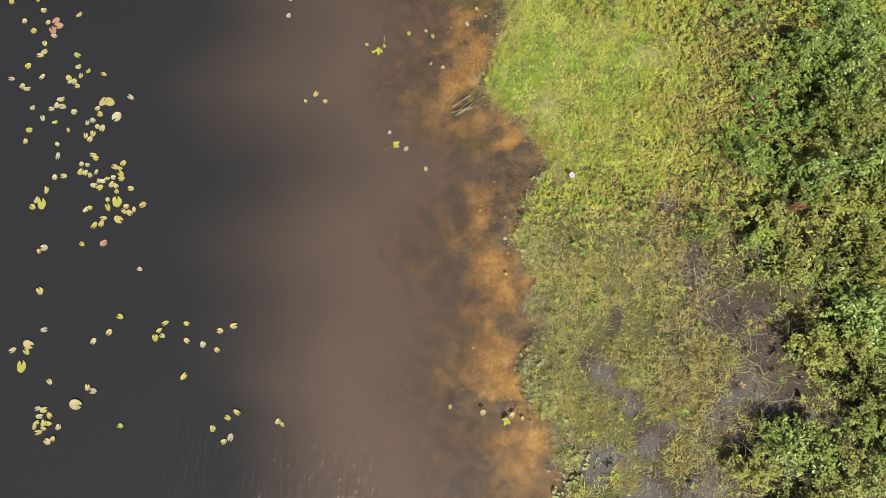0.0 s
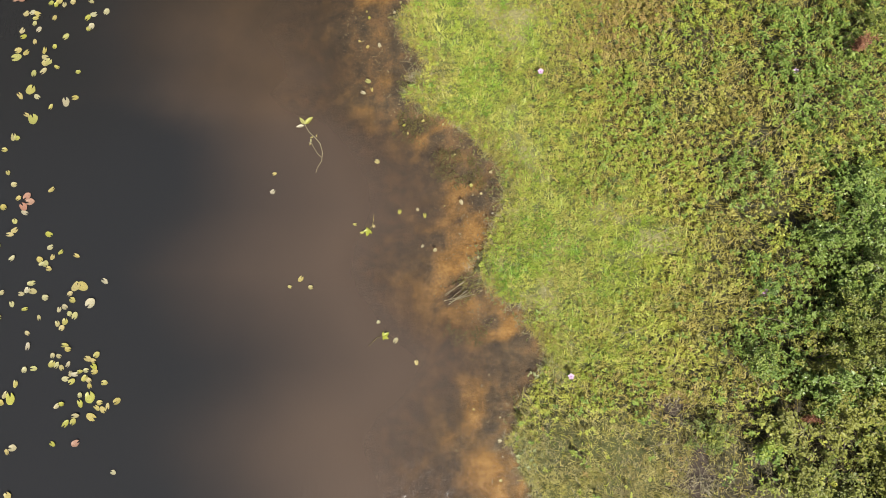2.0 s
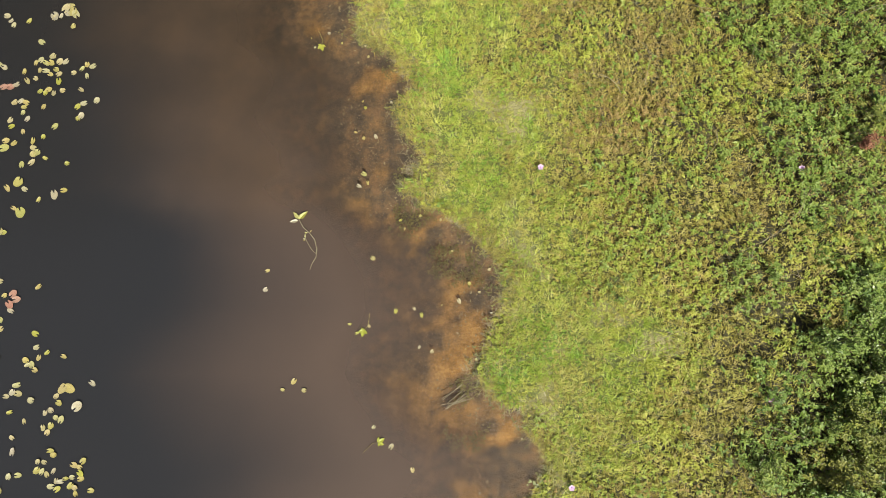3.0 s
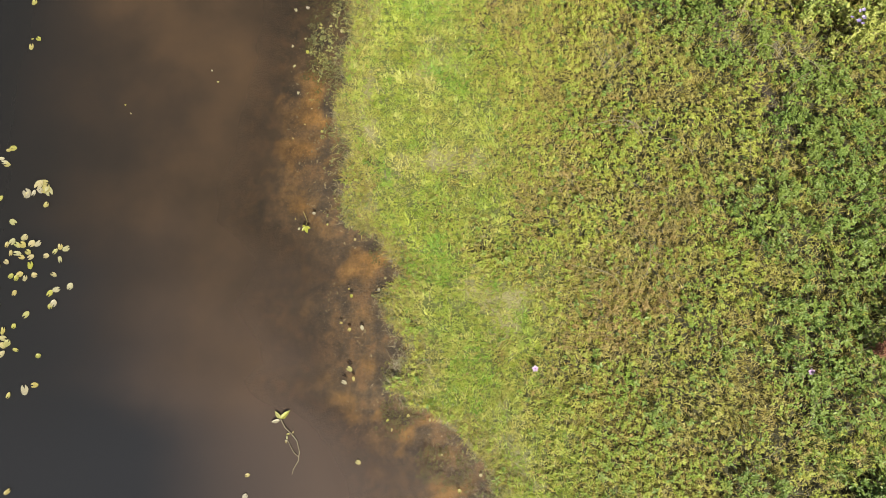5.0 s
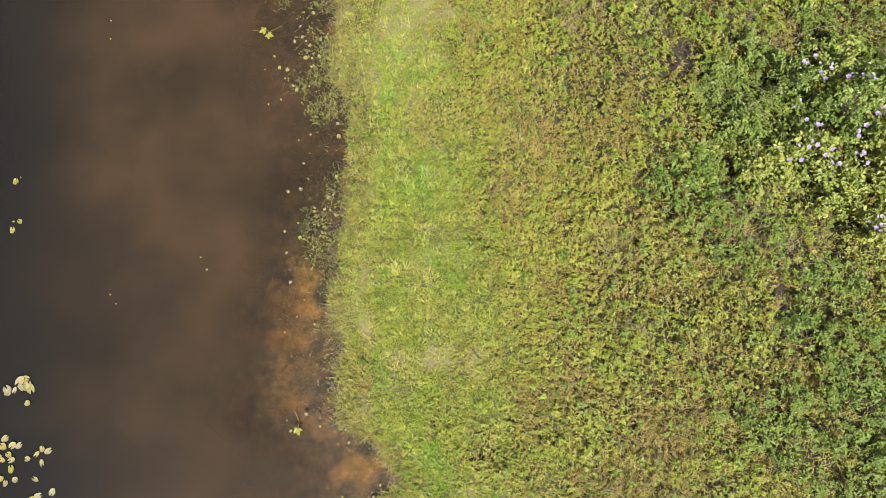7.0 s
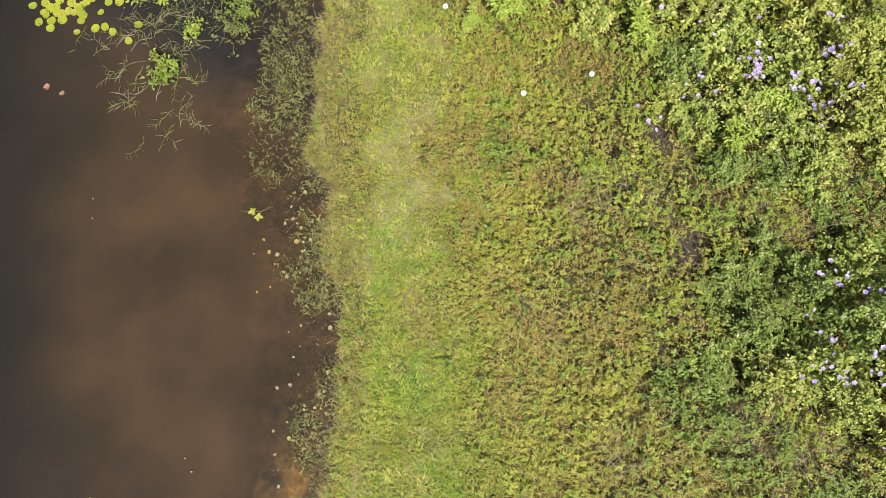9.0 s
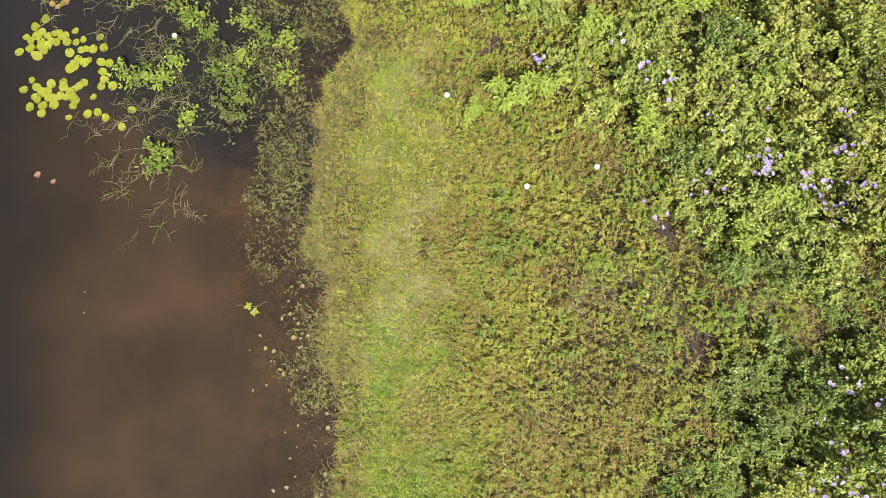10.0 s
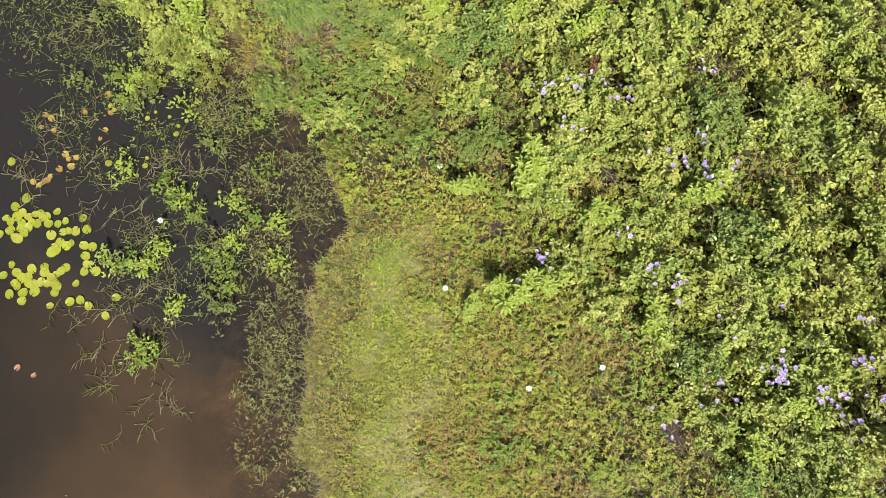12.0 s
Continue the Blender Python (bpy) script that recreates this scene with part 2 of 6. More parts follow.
BLUSH = leaf_material("blushing_leaf", [(0.30, 0.15, 0.10), (0.34, 0.22, 0.15), (0.28, 0.09, 0.06)], rough=0.45, by_object=True)
PETAL = leaf_material("lilac_petal", [(0.30, 0.235, 0.48), (0.39, 0.32, 0.55), (0.48, 0.42, 0.60)], rough=0.6, by_object=True)
PINK_PETAL = leaf_material("pink_petal", [(0.45, 0.27, 0.44), (0.52, 0.38, 0.50)], rough=0.6, by_object=True)
WHITE_PETAL = leaf_material("white_petal", [(0.75, 0.74, 0.70), (0.8, 0.8, 0.78)], rough=0.6, by_object=True)
HEART = leaf_material("violet_heart", [(0.22, 0.08, 0.30), (0.28, 0.10, 0.36)], rough=0.7, through_light=0.0)


# ---- the lie of the land ----
SHORE_Y = [-60, -12, -2.8, -2.1, -1.72, -1.16, -0.73, -0.24, 0.34, 0.85, 1.2, 1.62, 2.05, 2.4, 2.8, 3.4, 3.85, 4.38, 4.92, 5.45, 5.95, 6.33, 6.55, 6.8, 7.15, 7.45, 7.8,
           8.1, 8.6, 9.12, 9.37, 10.1, 10.6, 11.24, 12.0, 13.0, 13.9, 14.7, 15.6, 16.2, 17.5, 18.5, 19.2, 19.9, 20.4, 21.0, 22.0, 22.9, 23.5, 24.2, 26, 60]
SHORE_X = [4.0, 1.9, 1.46, 1.35, 1.25, 0.80, 0.95, 1.14, 1.12, 0.85, 0.70, 0.80, 1.25, 1.46, 1.20, 0.74, 0.27, 0.50, 0.80, 0.68, 0.39, -0.1, -0.65, -0.93, -0.62, -0.62, -0.88,
           -1.0, -0.68, -1.13, -1.60, -1.71, -1.61, -1.80, -1.76, -1.62, -1.63, -1.75, -1.95, -2.1, -2.2, -2.1, -1.95, -1.85, -1.7, -1.9, -2.3, -3.0, -3.7, -4.2, -5, -9]
rng = np.random.default_rng(7)
LATTICE = rng.random((256, 256))


def blur(x, y, size, seed=0):
    """Smooth value noise, 0 to 1, with features of about that size in metres."""
    u, v = np.asarray(x, float) / size + 37.3 * seed + 900, np.asarray(y, float) / size + 11.9 * seed + 900
    i, j = np.floor(u).astype(int), np.floor(v).astype(int)
    a, b = u - i, v - j
    a, b = a * a * (3 - 2 * a), b * b * (3 - 2 * b)
    at = lambda p, q: LATTICE[p % 256, q % 256]
    return (at(i, j) * (1 - a) + at(i + 1, j) * a) * (1 - b) + (at(i, j + 1) * (1 - a) + at(i + 1, j + 1) * a) * b


def rough_noise(x, y, size, seed=0):
    return (blur(x, y, size, seed) + 0.5 * blur(x, y, size / 2.1, seed + 1) + 0.25 * blur(x, y, size / 4.3, seed + 2)) / 1.75


def smooth(v, lo, hi):
    k = np.clip((v - lo) / (hi - lo), 0, 1)
    return k * k * (3 - 2 * k)


def inland(x, y):
    """Metres from the water's edge, along x; negative in the pond."""
    return x - np.interp(y, SHORE_Y, SHORE_X) + 0.5 * (rough_noise(x, y, 0.45, 3) - 0.5) + 0.9 * smooth(y, 14.5, 16.5) * (rough_noise(x, y, 1.1, 4) - 0.5)


def height(x, y):
    x, y = np.asarray(x, float), np.asarray(y, float)
    d = inland(x, y)
    shelf = np.interp(y, [13, 16, 20.5, 23], [0.0, 0.9, 2.3, 2.8])
    land = 0.10 * (1 - np.exp(-np.maximum(d, 0) / 0.3)) + 0.010 * np.clip(d, 0, 60) + 0.05 * (rough_noise(x, y, 0.7, 5) - 0.5) * np.clip(d / 0.3, 0, 1)
    land -= 0.10 * np.exp(-(((x - 2.6) / 0.9) ** 2 + ((y + 2.2) / 1.0) ** 2)) + 0.05 * np.exp(-(((x - 4.5) / 0.5) ** 2 + ((y + 1.2) / 0.4) ** 2))
    e = np.minimum(d + shelf * np.clip(-d / 0.4, 0, 1), 0)
    e = np.where(d < 0, np.minimum(np.maximum(d, -0.4) * 0.15, e), 0)
    bed = np.interp(e, [-30, -9, -5.5, -3.2, -1.4, -0.5, 0], [-1.5, -1.2, -0.85, -0.45, -0.20, -0.08, 0.0]) + 0.05 * (rough_noise(x, y, 0.9, 8) - 0.5) * np.clip(-d / 0.5, 0, 1)
    bed = np.minimum(bed, -0.01 - 0.07 * np.clip(-d / 0.6, 0, 1))
    far = np.maximum(np.clip((-x - 40) * 0.2, 0, 1.8), np.clip((np.abs(y) - 330) * 0.1, 0, 1.8))
    return np.where(d > 0, land, bed + far)


def spots(x, y, places):
    """0 to 1: near any of the places (x, y, radius)."""
    x, y = np.asarray(x, float), np.asarray(y, float)
    x, y = x + 0.8 * (rough_noise(x, y, 0.5, 91) - 0.5), y + 0.8 * (rough_noise(x, y, 0.5, 92) - 0.5)
    out = np.zeros(np.shape(x))
    for a, b, radius in places:
        out = np.maximum(out, np.exp(-(((x - a) ** 2 + (y - b) ** 2) / radius ** 2)))
    return out


def gridded(f):
    """The same field read from a table of 4 cm cells, which is much quicker for many places."""
    table = []

    def look_up(x, y):
        if not table:
            a, b = np.meshgrid(np.arange(-9.0, 16.3, 0.04), np.arange(-6.2, 28.3, 0.04))
            table.append(np.asarray(f(a, b), np.float32))
        q = table[0]
        i = np.clip(np.round((np.asarray(y) + 6.2) / 0.04).astype(int), 0, q.shape[0] - 1)
        j = np.clip(np.round((np.asarray(x) + 9.0) / 0.04).astype(int), 0, q.shape[1] - 1)
        return q[i, j]

    return look_up


ground_z = gridded(height)


def set_tone(me, tone=None):
    """The tone, 0 to 1, that a tuft, sprig or shoot has as a whole."""
    a = me.attributes.new("tone", "FLOAT", "POINT")
    values = np.full(len(me.vertices), 0.5) if tone is None else np.repeat(tone, len(me.vertices) // len(tone))
    a.data.foreach_set("value", np.ascontiguousarray(values, np.float32))


def mesh_object(name, verts, faces, mat, smooth=False, parent=None, tone=None):
    me = bpy.data.meshes.new(name)
    verts, faces = np.asarray(verts, np.float32), np.asarray(faces, np.int32)
    n = faces.shape[1]
    me.vertices.add(len(verts))
    me.vertices.foreach_set("co", verts.ravel())
    me.loops.add(faces.size)
    me.loops.foreach_set("vertex_index", faces.ravel())
    me.polygons.add(len(faces))
    me.polygons.foreach_set("loop_start", np.arange(0, faces.size, n, dtype=np.int32))
    me.polygons.foreach_set("use_smooth", np.full(len(faces), smooth))
    me.update(calc_edges=True)
    set_tone(me, tone)
    me.materials.append(mat)
    ob = new(name, me)
    ob.parent = parent
    return ob


def part(name, bm, mat, parent, label=""):
    me = bpy.data.meshes.new(name)
    bm.to_mesh(me)
    bm.free()
    set_tone(me)
    me.materials.append(mat)
    ob = new(name, me)
    ob.parent = parent
    return tagged(ob, label)


def spaced(lo, hi, step, reach):
    inner = np.arange(lo, hi + step / 2, step)
    grow = step * 1.25 ** np.arange(1, 60)
    out = np.cumsum(grow)
    out = out[out < reach]
    return np.concatenate([lo - out[::-1], inner, hi + out])


gx, gy = spaced(-9.0, 8.6, 0.075, 2500), spaced(-4.5, 26.0, 0.08, 2500)
GX, GY = np.meshgrid(gx, gy)
index = np.arange(GX.size).reshape(GX.shape)
quads = np.stack([index[:-1, :-1], index[:-1, 1:], index[1:, 1:], index[1:, :-1]], -1).reshape(-1, 4)
ground = tagged(mesh_object("ground", np.stack([GX, GY, height(GX, GY)], -1).reshape(-1, 3), quads, EARTH, True),
       "dark soil bank sloping into an orange silt pond bed", "ground", kind="structure")
SILT = [(0.68, 0.7, 0.42), (0.4, -0.45, 0.3), (0.5, -1.05, 0.3), (0.88, -1.9, 0.42), (0.15, 4.9, 0.45), (0.1, 4.25, 0.45), (-0.75, 3.35, 0.35), (-0.2, 2.8, 0.3), (0.5, 3.05, 0.3), (0.42, 1.75, 0.3), (0.25, 5.3, 0.35),
        (-0.7, 6.0, 0.3), (-1.2, 8.7, 0.3), (0.2, 1.9, 0.25), (-0.35, 4.5, 0.35), (-2.4, 11.6, 0.3), (-2.3, 10.8, 0.35), (-2.2, 9.7, 0.35), (-1.4, 8.8, 0.3), (-1.3, 6.2, 0.3), (-0.2, 6.35, 0.25), (-3.4, 16.1, 0.3), (-3.7, 17.6, 0.4), (0.15, 0.2, 0.3)]
BARE = [(2.8, -1.86, 0.4), (2.07, -0.7, 0.35), (2.35, -1.25, 0.35), (2.7, -2.65, 0.4), (1.99, -2.36, 0.3), (3.97, -1.44, 0.35), (3.5, -2.7, 0.35), (2.36, -0.03, 0.2), (4.25, -0.04, 0.45), (4.12, -1.9, 0.35), (5.05, -1.1, 0.3), (4.52, -1.18, 0.4), (3.44, 17.2, 0.28), (1.88, 19.61, 0.2), (5.11, 11.4, 0.2),
        (4.0, 15.3, 0.35), (0.75, 20.1, 0.25), (2.55, 21.25, 0.25), (3.7, -0.2, 0.35), (3.63, 0.75, 0.4), (3.2, 1.75, 0.35), (4.7, -0.6, 0.35), (5.2, 1.6, 0.3)]
GREY = [(2.8, -1.86, 0.4), (2.06, -0.73, 0.35), (2.39, -1.26, 0.35), (2.67, -2.69, 0.4), (4.52, -1.18, 0.35), (3.97, -1.44, 0.3), (5.3, -1.57, 0.3), (1.99, -2.36, 0.35), (3.53, -2.69, 0.35)]


def set_layer(ob, name, values):
    a = ob.data.attributes.new(name, "FLOAT", "POINT")
    a.data.foreach_set("value", np.ascontiguousarray(values, np.float32).ravel())


bend_x, bend_y = 1.1 * (rough_noise(GX, GY, 0.6, 12) - 0.5), 1.1 * (rough_noise(GX, GY, 0.6, 13) - 0.5)
wash = 0.8 * spots(GX + bend_x, GY + bend_y, SILT) + 1.3 * (rough_noise(GX, GY, 0.35, 15) - 0.42) + 0.2 * smooth(5.0 - GY, 0, 3)
set_layer(ground, "silt", 0.95 * smooth(wash, 0.12, 0.85))
set_layer(ground, "bare", smooth(spots(GX, GY, BARE) + 0.7 * (rough_noise(GX, GY, 0.4, 17) - 0.5), 0.3, 0.7))
set_layer(ground, "grey_mud", 0.7 * smooth(spots(GX, GY, GREY) + 1.8 * (rough_noise(GX, GY, 0.28, 14) - 0.5), 0.45, 0.85))
wx, wy = spaced(-9.0, 3.0, 0.15, 37), spaced(-5.0, 26.5, 0.15, 340)
wx = wx[wx < 3.4]
WX, WY = np.meshgrid(wx, wy)
index = np.arange(WX.size).reshape(WX.shape)
quads = np.stack([index[:-1, :-1], index[:-1, 1:], index[1:, 1:], index[1:, :-1]], -1).reshape(-1, 4)
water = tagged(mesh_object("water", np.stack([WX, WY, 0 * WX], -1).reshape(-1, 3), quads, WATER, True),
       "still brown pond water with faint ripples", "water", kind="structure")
out = -(WX - np.interp(WY, SHORE_Y, SHORE_X)) - np.interp(WY, [14, 17, 20, 23], [0, 0.2, 0.4, 0.5]) + 0.6 * (rough_noise(WX, WY, 1.2, 16) - 0.5)
near_bank = 0.10 + 0.45 * smooth(WY, 11.0, 14.0)
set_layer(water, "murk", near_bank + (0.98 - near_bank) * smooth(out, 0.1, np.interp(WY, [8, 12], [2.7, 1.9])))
set_layer(water, "ripple", 0.6 * smooth(spots(WX, WY, [(-0.6, -1.2, 1.3), (-1.9, -0.6, 1.2), (-0.4, 0.6, 0.9), (-2.4, -2.4, 1.6), (-4.6, -2.0, 1.0)]) + 0.6 * (rough_noise(WX, WY, 0.9, 20) - 0.5), 0.2, 0.8))
# where paler silt and the painted sky sheen lie: south, and the northwest corner
set_layer(water, "silt_and_sheen", np.maximum(0.8 * smooth(9.8 - WY + 2.5 * (rough_noise(WX, WY, 1.8, 19) - 0.5), 0, 5.0), 0.5 * smooth(WY + 0.5 * WX, 15.4, 16.8)))
# share of the dark tone that stands for light lost in deep water
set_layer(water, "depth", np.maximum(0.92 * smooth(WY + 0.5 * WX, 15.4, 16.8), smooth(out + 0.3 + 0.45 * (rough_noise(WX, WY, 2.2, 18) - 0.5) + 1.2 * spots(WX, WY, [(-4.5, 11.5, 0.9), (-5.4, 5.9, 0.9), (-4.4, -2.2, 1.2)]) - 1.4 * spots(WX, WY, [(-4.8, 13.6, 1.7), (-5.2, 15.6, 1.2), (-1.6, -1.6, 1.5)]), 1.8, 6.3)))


TURF_Y = [-4, 0, 1.5, 2.5, 3.5, 5, 6.5, 8, 9, 10, 12, 13.5, 15, 17, 18.5, 19.5, 20.3, 21, 22]
TURF_X = [1.0, 1.2, 1.4, 2.3, 2.4, 2.2, 1.5, 1.3, 1.0, 0.9, 0.85, 0.45, 0.0, -0.15, -0.2, -0.2, -0.4, -1.9, -9]


@gridded
def turf_share(x, y):
    """1 on the mown-looking strip along the water, 0 among the herbs."""
    fringe = smooth(y, 11.5, 14.5) * smooth(0.55 + 0.35 * smooth(y, 15, 16.5) + 0.8 * (rough_noise(x, y, 0.5, 23) - 0.5) - inland(x, y), -0.1, 0.35)
    fringe = np.maximum(fringe, (1 - south(y)) * smooth(0.30 + 0.9 * (rough_noise(x, y, 0.6, 20) - 0.5) - inland(x, y), -0.1, 0.3))
    return (1 - 0.85 * fringe) * smooth(np.interp(y, TURF_Y, TURF_X) + 2.2 * (rough_noise(x, y, 0.8, 21) - 0.5) + 1.3 * (blur(x, y, 2.2, 19) - 0.5) + 1.3 * (blur(x, y, 0.19, 22) - 0.5) - x, -0.7, 0.6)


def south(y):
    return smooth(2.2 - y, 0, 1.2)


@gridded
def trodden(x, y):
    """Small worn spots of tan earth in the turf."""
    return turf_share(x, y) * (1 - south(y)) * smooth(rough_noise(x, y, 0.55, 28) + 0.2 * smooth(y, 13, 16) * smooth(x, -2.0, -1.0), 0.55, 0.70)


set_layer(ground, "tan", 0.6 * trodden(GX, GY) * (inland(GX, GY) > 0.15))
beyond = np.maximum(smooth(GX, 7.8, 9.2), np.maximum(smooth(-4.0 - GY, 0, 1.5), smooth(GY, 26, 27.5)))
set_layer(ground, "moss", np.maximum(np.maximum(0.85 * turf_share(GX, GY) * (1 - 0.9 * south(GY)), 0.4 * south(GY) * smooth(3.4 - GX, 0, 0.8) * (1 - smooth(spots(GX, GY, BARE), 0.3, 0.7))), 0.8 * beyond) * (inland(GX, GY) > 0.03))


# ---- plants: leaves and blades as joined meshes ----
def axes(yaw, pitch, roll):
    u = np.stack([np.cos(yaw) * np.cos(pitch), np.sin(yaw) * np.cos(pitch), np.sin(pitch)], -1)
    s = np.stack([-np.sin(yaw), np.cos(yaw), 0 * yaw], -1)
    n = np.cross(u, s)
    return u, s * np.cos(roll)[:, None] + n * np.sin(roll)[:, None], n * np.cos(roll)[:, None] - s * np.sin(roll)[:, None]


def small_leaves(at, yaw, pitch, roll, length, width, droop=0.2):
    """Diamond leaves of one quad each, bent down at the tip."""
    u, s, n = axes(yaw, pitch, roll)
    l, w = length[:, None], width[:, None]
    v = np.stack([at, at + u * l * 0.45 + s * w / 2, at + u * l - n * l * droop, at + u * l * 0.45 - s * w / 2], 1)
    return v.reshape(-1, 3), np.arange(len(at) * 4).reshape(-1, 4)


def broad_leaves(at, yaw, pitch, roll, length, width, droop=0.15, fold=0.12):
    """Ovate leaves folded along the midrib, two quads each."""
    u, s, n = axes(yaw, pitch, roll)
    l, w = length[:, None], width[:, None]
    side = lambda a, b, k: at + u * l * a + s * w * b * k + n * w * fold
    v = np.stack([at, side(0.28, 0.48, 1), side(0.66, 0.40, 1) - n * l * droop * 0.4, at + u * l - n * l * droop, side(0.66, 0.40, -1) - n * l * droop * 0.4, side(0.28, 0.48, -1)], 1)
    k = np.arange(len(at))[:, None] * 6
    return v.reshape(-1, 3), np.concatenate([k + [0, 1, 2, 3], k + [0, 3, 4, 5]])


def blades(at, yaw, lean, length, width):
    """Grass blades: a bent strip of one quad, narrow at the tip."""
    u, s, n = axes(yaw, lean, 0 * yaw)
    l, w = length[:, None], width[:, None]
    tip = at + u * l - np.array([0, 0, 1]) * l * 0.25
    v = np.stack([at - s * w / 2, at + s * w / 2, tip + s * w * 0.12, tip - s * w * 0.12], 1)
    return v.reshape(-1, 3), np.arange(len(at) * 4).reshape(-1, 4)


def scattered(density, box, seed, most):
    """Random places in the box, kept where density (0 to 1 of most per square metre) allows."""
    r = np.random.default_rng(seed)
    x0, y0, x1, y1 = box
    n = int((x1 - x0) * (y1 - y0) * most)
    x, y = r.uniform(x0, x1, n), r.uniform(y0, y1, n)
    near = x > np.interp(y, SHORE_Y, SHORE_X) - (2.4 if x0 > -6 else 9.0)
    x, y = x[near], y[near]
    keep = r.random(len(x)) < density(x, y)
    return x[keep], y[keep], r


@gridded
def wildness(x, y):
    """0 beside the turf, 1 some metres up the bank."""
    return np.maximum(np.maximum(smooth(x - np.interp(y, TURF_Y, TURF_X), 0.3, 3.2), south(y)), smooth(y, 20.0, 21.2))


def tufted(x, y, cell, seed):
    """The tuft that each place belongs to: its middle, and two random numbers of its own."""
    u = x + 0.9 * cell * (blur(x, y, 2.3 * cell, seed) - 0.5) + 0.5 * cell * (blur(x, y, 0.7 * cell, seed + 1) - 0.5)
    v = y + 0.9 * cell * (blur(x, y, 2.3 * cell, seed + 2) - 0.5) + 0.5 * cell * (blur(x, y, 0.7 * cell, seed + 3) - 0.5)
    i, j = np.floor(u / cell).astype(int), np.floor(v / cell).astype(int)
    own = lambda k: LATTICE[(i * 7 + j * 3 + 31 * k + seed) % 256, (j * 13 + i * 5 + 17 * k) % 256]
    return (i + 0.25 + 0.5 * own(1)) * cell, (j + 0.25 + 0.5 * own(2)) * cell, own(3), own(4)


def sprigs(name, density, box, seed, most, mat, size, rise, label, count=6, category="herb"):
    """Low herbs: rosettes of leaves at the top of hidden stems."""
    x, y, r = scattered(lambda x, y: density(x, y) * (1 - (0.3 + 0.5 * wildness(x, y)) * (1 - smooth(rough_noise(x, y, 0.26, seed), 0.36, 0.6))), box, seed, most)
    n = len(x)
    _, _, lift, tint = tufted(x, y, 0.21, seed)
    top = ground_z(x, y) + r.uniform(rise[0], rise[1], n) * (0.6 + 0.4 * wildness(x, y)) + rise[1] * (0.15 + 1.3 * wildness(x, y)) * (0.55 * smooth(rough_noise(x, y, 0.34, 71), 0.36, 0.66) + 0.6 * lift)
    at = np.repeat(np.stack([x, y, top], -1), count, 0)
    yaw = (np.repeat(r.uniform(0, 6.3, n), count) + np.tile(np.arange(count) * 6.283 / count, n) + r.normal(0, 0.35, n * count))
    at[:, 2] += r.uniform(-0.5, 0.2, n * count) * np.repeat(np.maximum(top * 0 + rise[1], 0.02), count) * 0.5
    at[:, :2] += r.normal(0, size[0] * 0.25, (n * count, 2))
    length = r.uniform(size[0], size[1], n * count) * np.repeat(0.75 + 0.5 * r.random(n), count)
    v, f = small_leaves(at, yaw, r.uniform(-0.15, 0.6, n * count), r.normal(0, 0.3, n * count), length, length * r.uniform(0.45, 0.68, n * count))
    return tagged(mesh_object(name, v, f, mat, tone=np.repeat(0.55 * r.random(n) + 0.45 * tint, count)), label, category, kind="stuff")


def sward(name, density, box, seed, most, mat, length, width, label, lean=(0.25, 1.1), category="grass", cell=0.13):
    """Grass in tufts: the blades of a tuft lean out from its middle and share its tone and height."""
    x, y, r = scattered(density, box, seed, most)
    n = len(x)
    cx, cy, tall, tint = tufted(x, y, cell, seed)
    comb = np.arctan2(y - cy, x - cx) + r.normal(0, 0.85, n)
    off = np.clip(np.hypot(x - cx, y - cy) / cell, 0, 1)
    x, y = cx + (x - cx) * 0.82, cy + (y - cy) * 0.82
    slope = lean[0] + (lean[1] - lean[0]) * np.clip(r.random(n) * 1.15 - 0.35 * off, 0, 1)
    long = r.uniform(length[0], length[1], n) * (0.65 + 0.75 * tall)
    v, f = blades(np.stack([x, y, ground_z(x, y) - 0.005], -1), comb, slope, long, r.uniform(width[0], width[1], n))
    return tagged(mesh_object(name, v, f, mat, tone=0.65 * tint + 0.35 * r.random(n)), label, category, kind="stuff")


DRY = [(3.15, 1.86, 0.45), (3.63, 0.69, 0.6), (3.72, -1.26, 0.6), (4.66, -0.57, 0.4), (5.21, 1.61, 0.35), (1.48, 9.74, 0.5), (2.03, 9.93, 0.6), (2.33, 7.96, 0.9), (2.96, 8.31, 0.9),
       (5.11, 11.15, 0.35), (1.07, 12.91, 0.3), (3.27, 9.38, 0.6), (1.96, 16.09, 0.6), (1.41, 13.95, 0.4), (2.07, 18.26, 0.6), (-0.23, 16.62, 0.4), (-2.3, 23.2, 0.5), (-0.75, 10.05, 0.35), (0.0, 12.5, 0.25), (-0.1, 17.2, 0.4), (-0.3, 14.2, 0.35)]
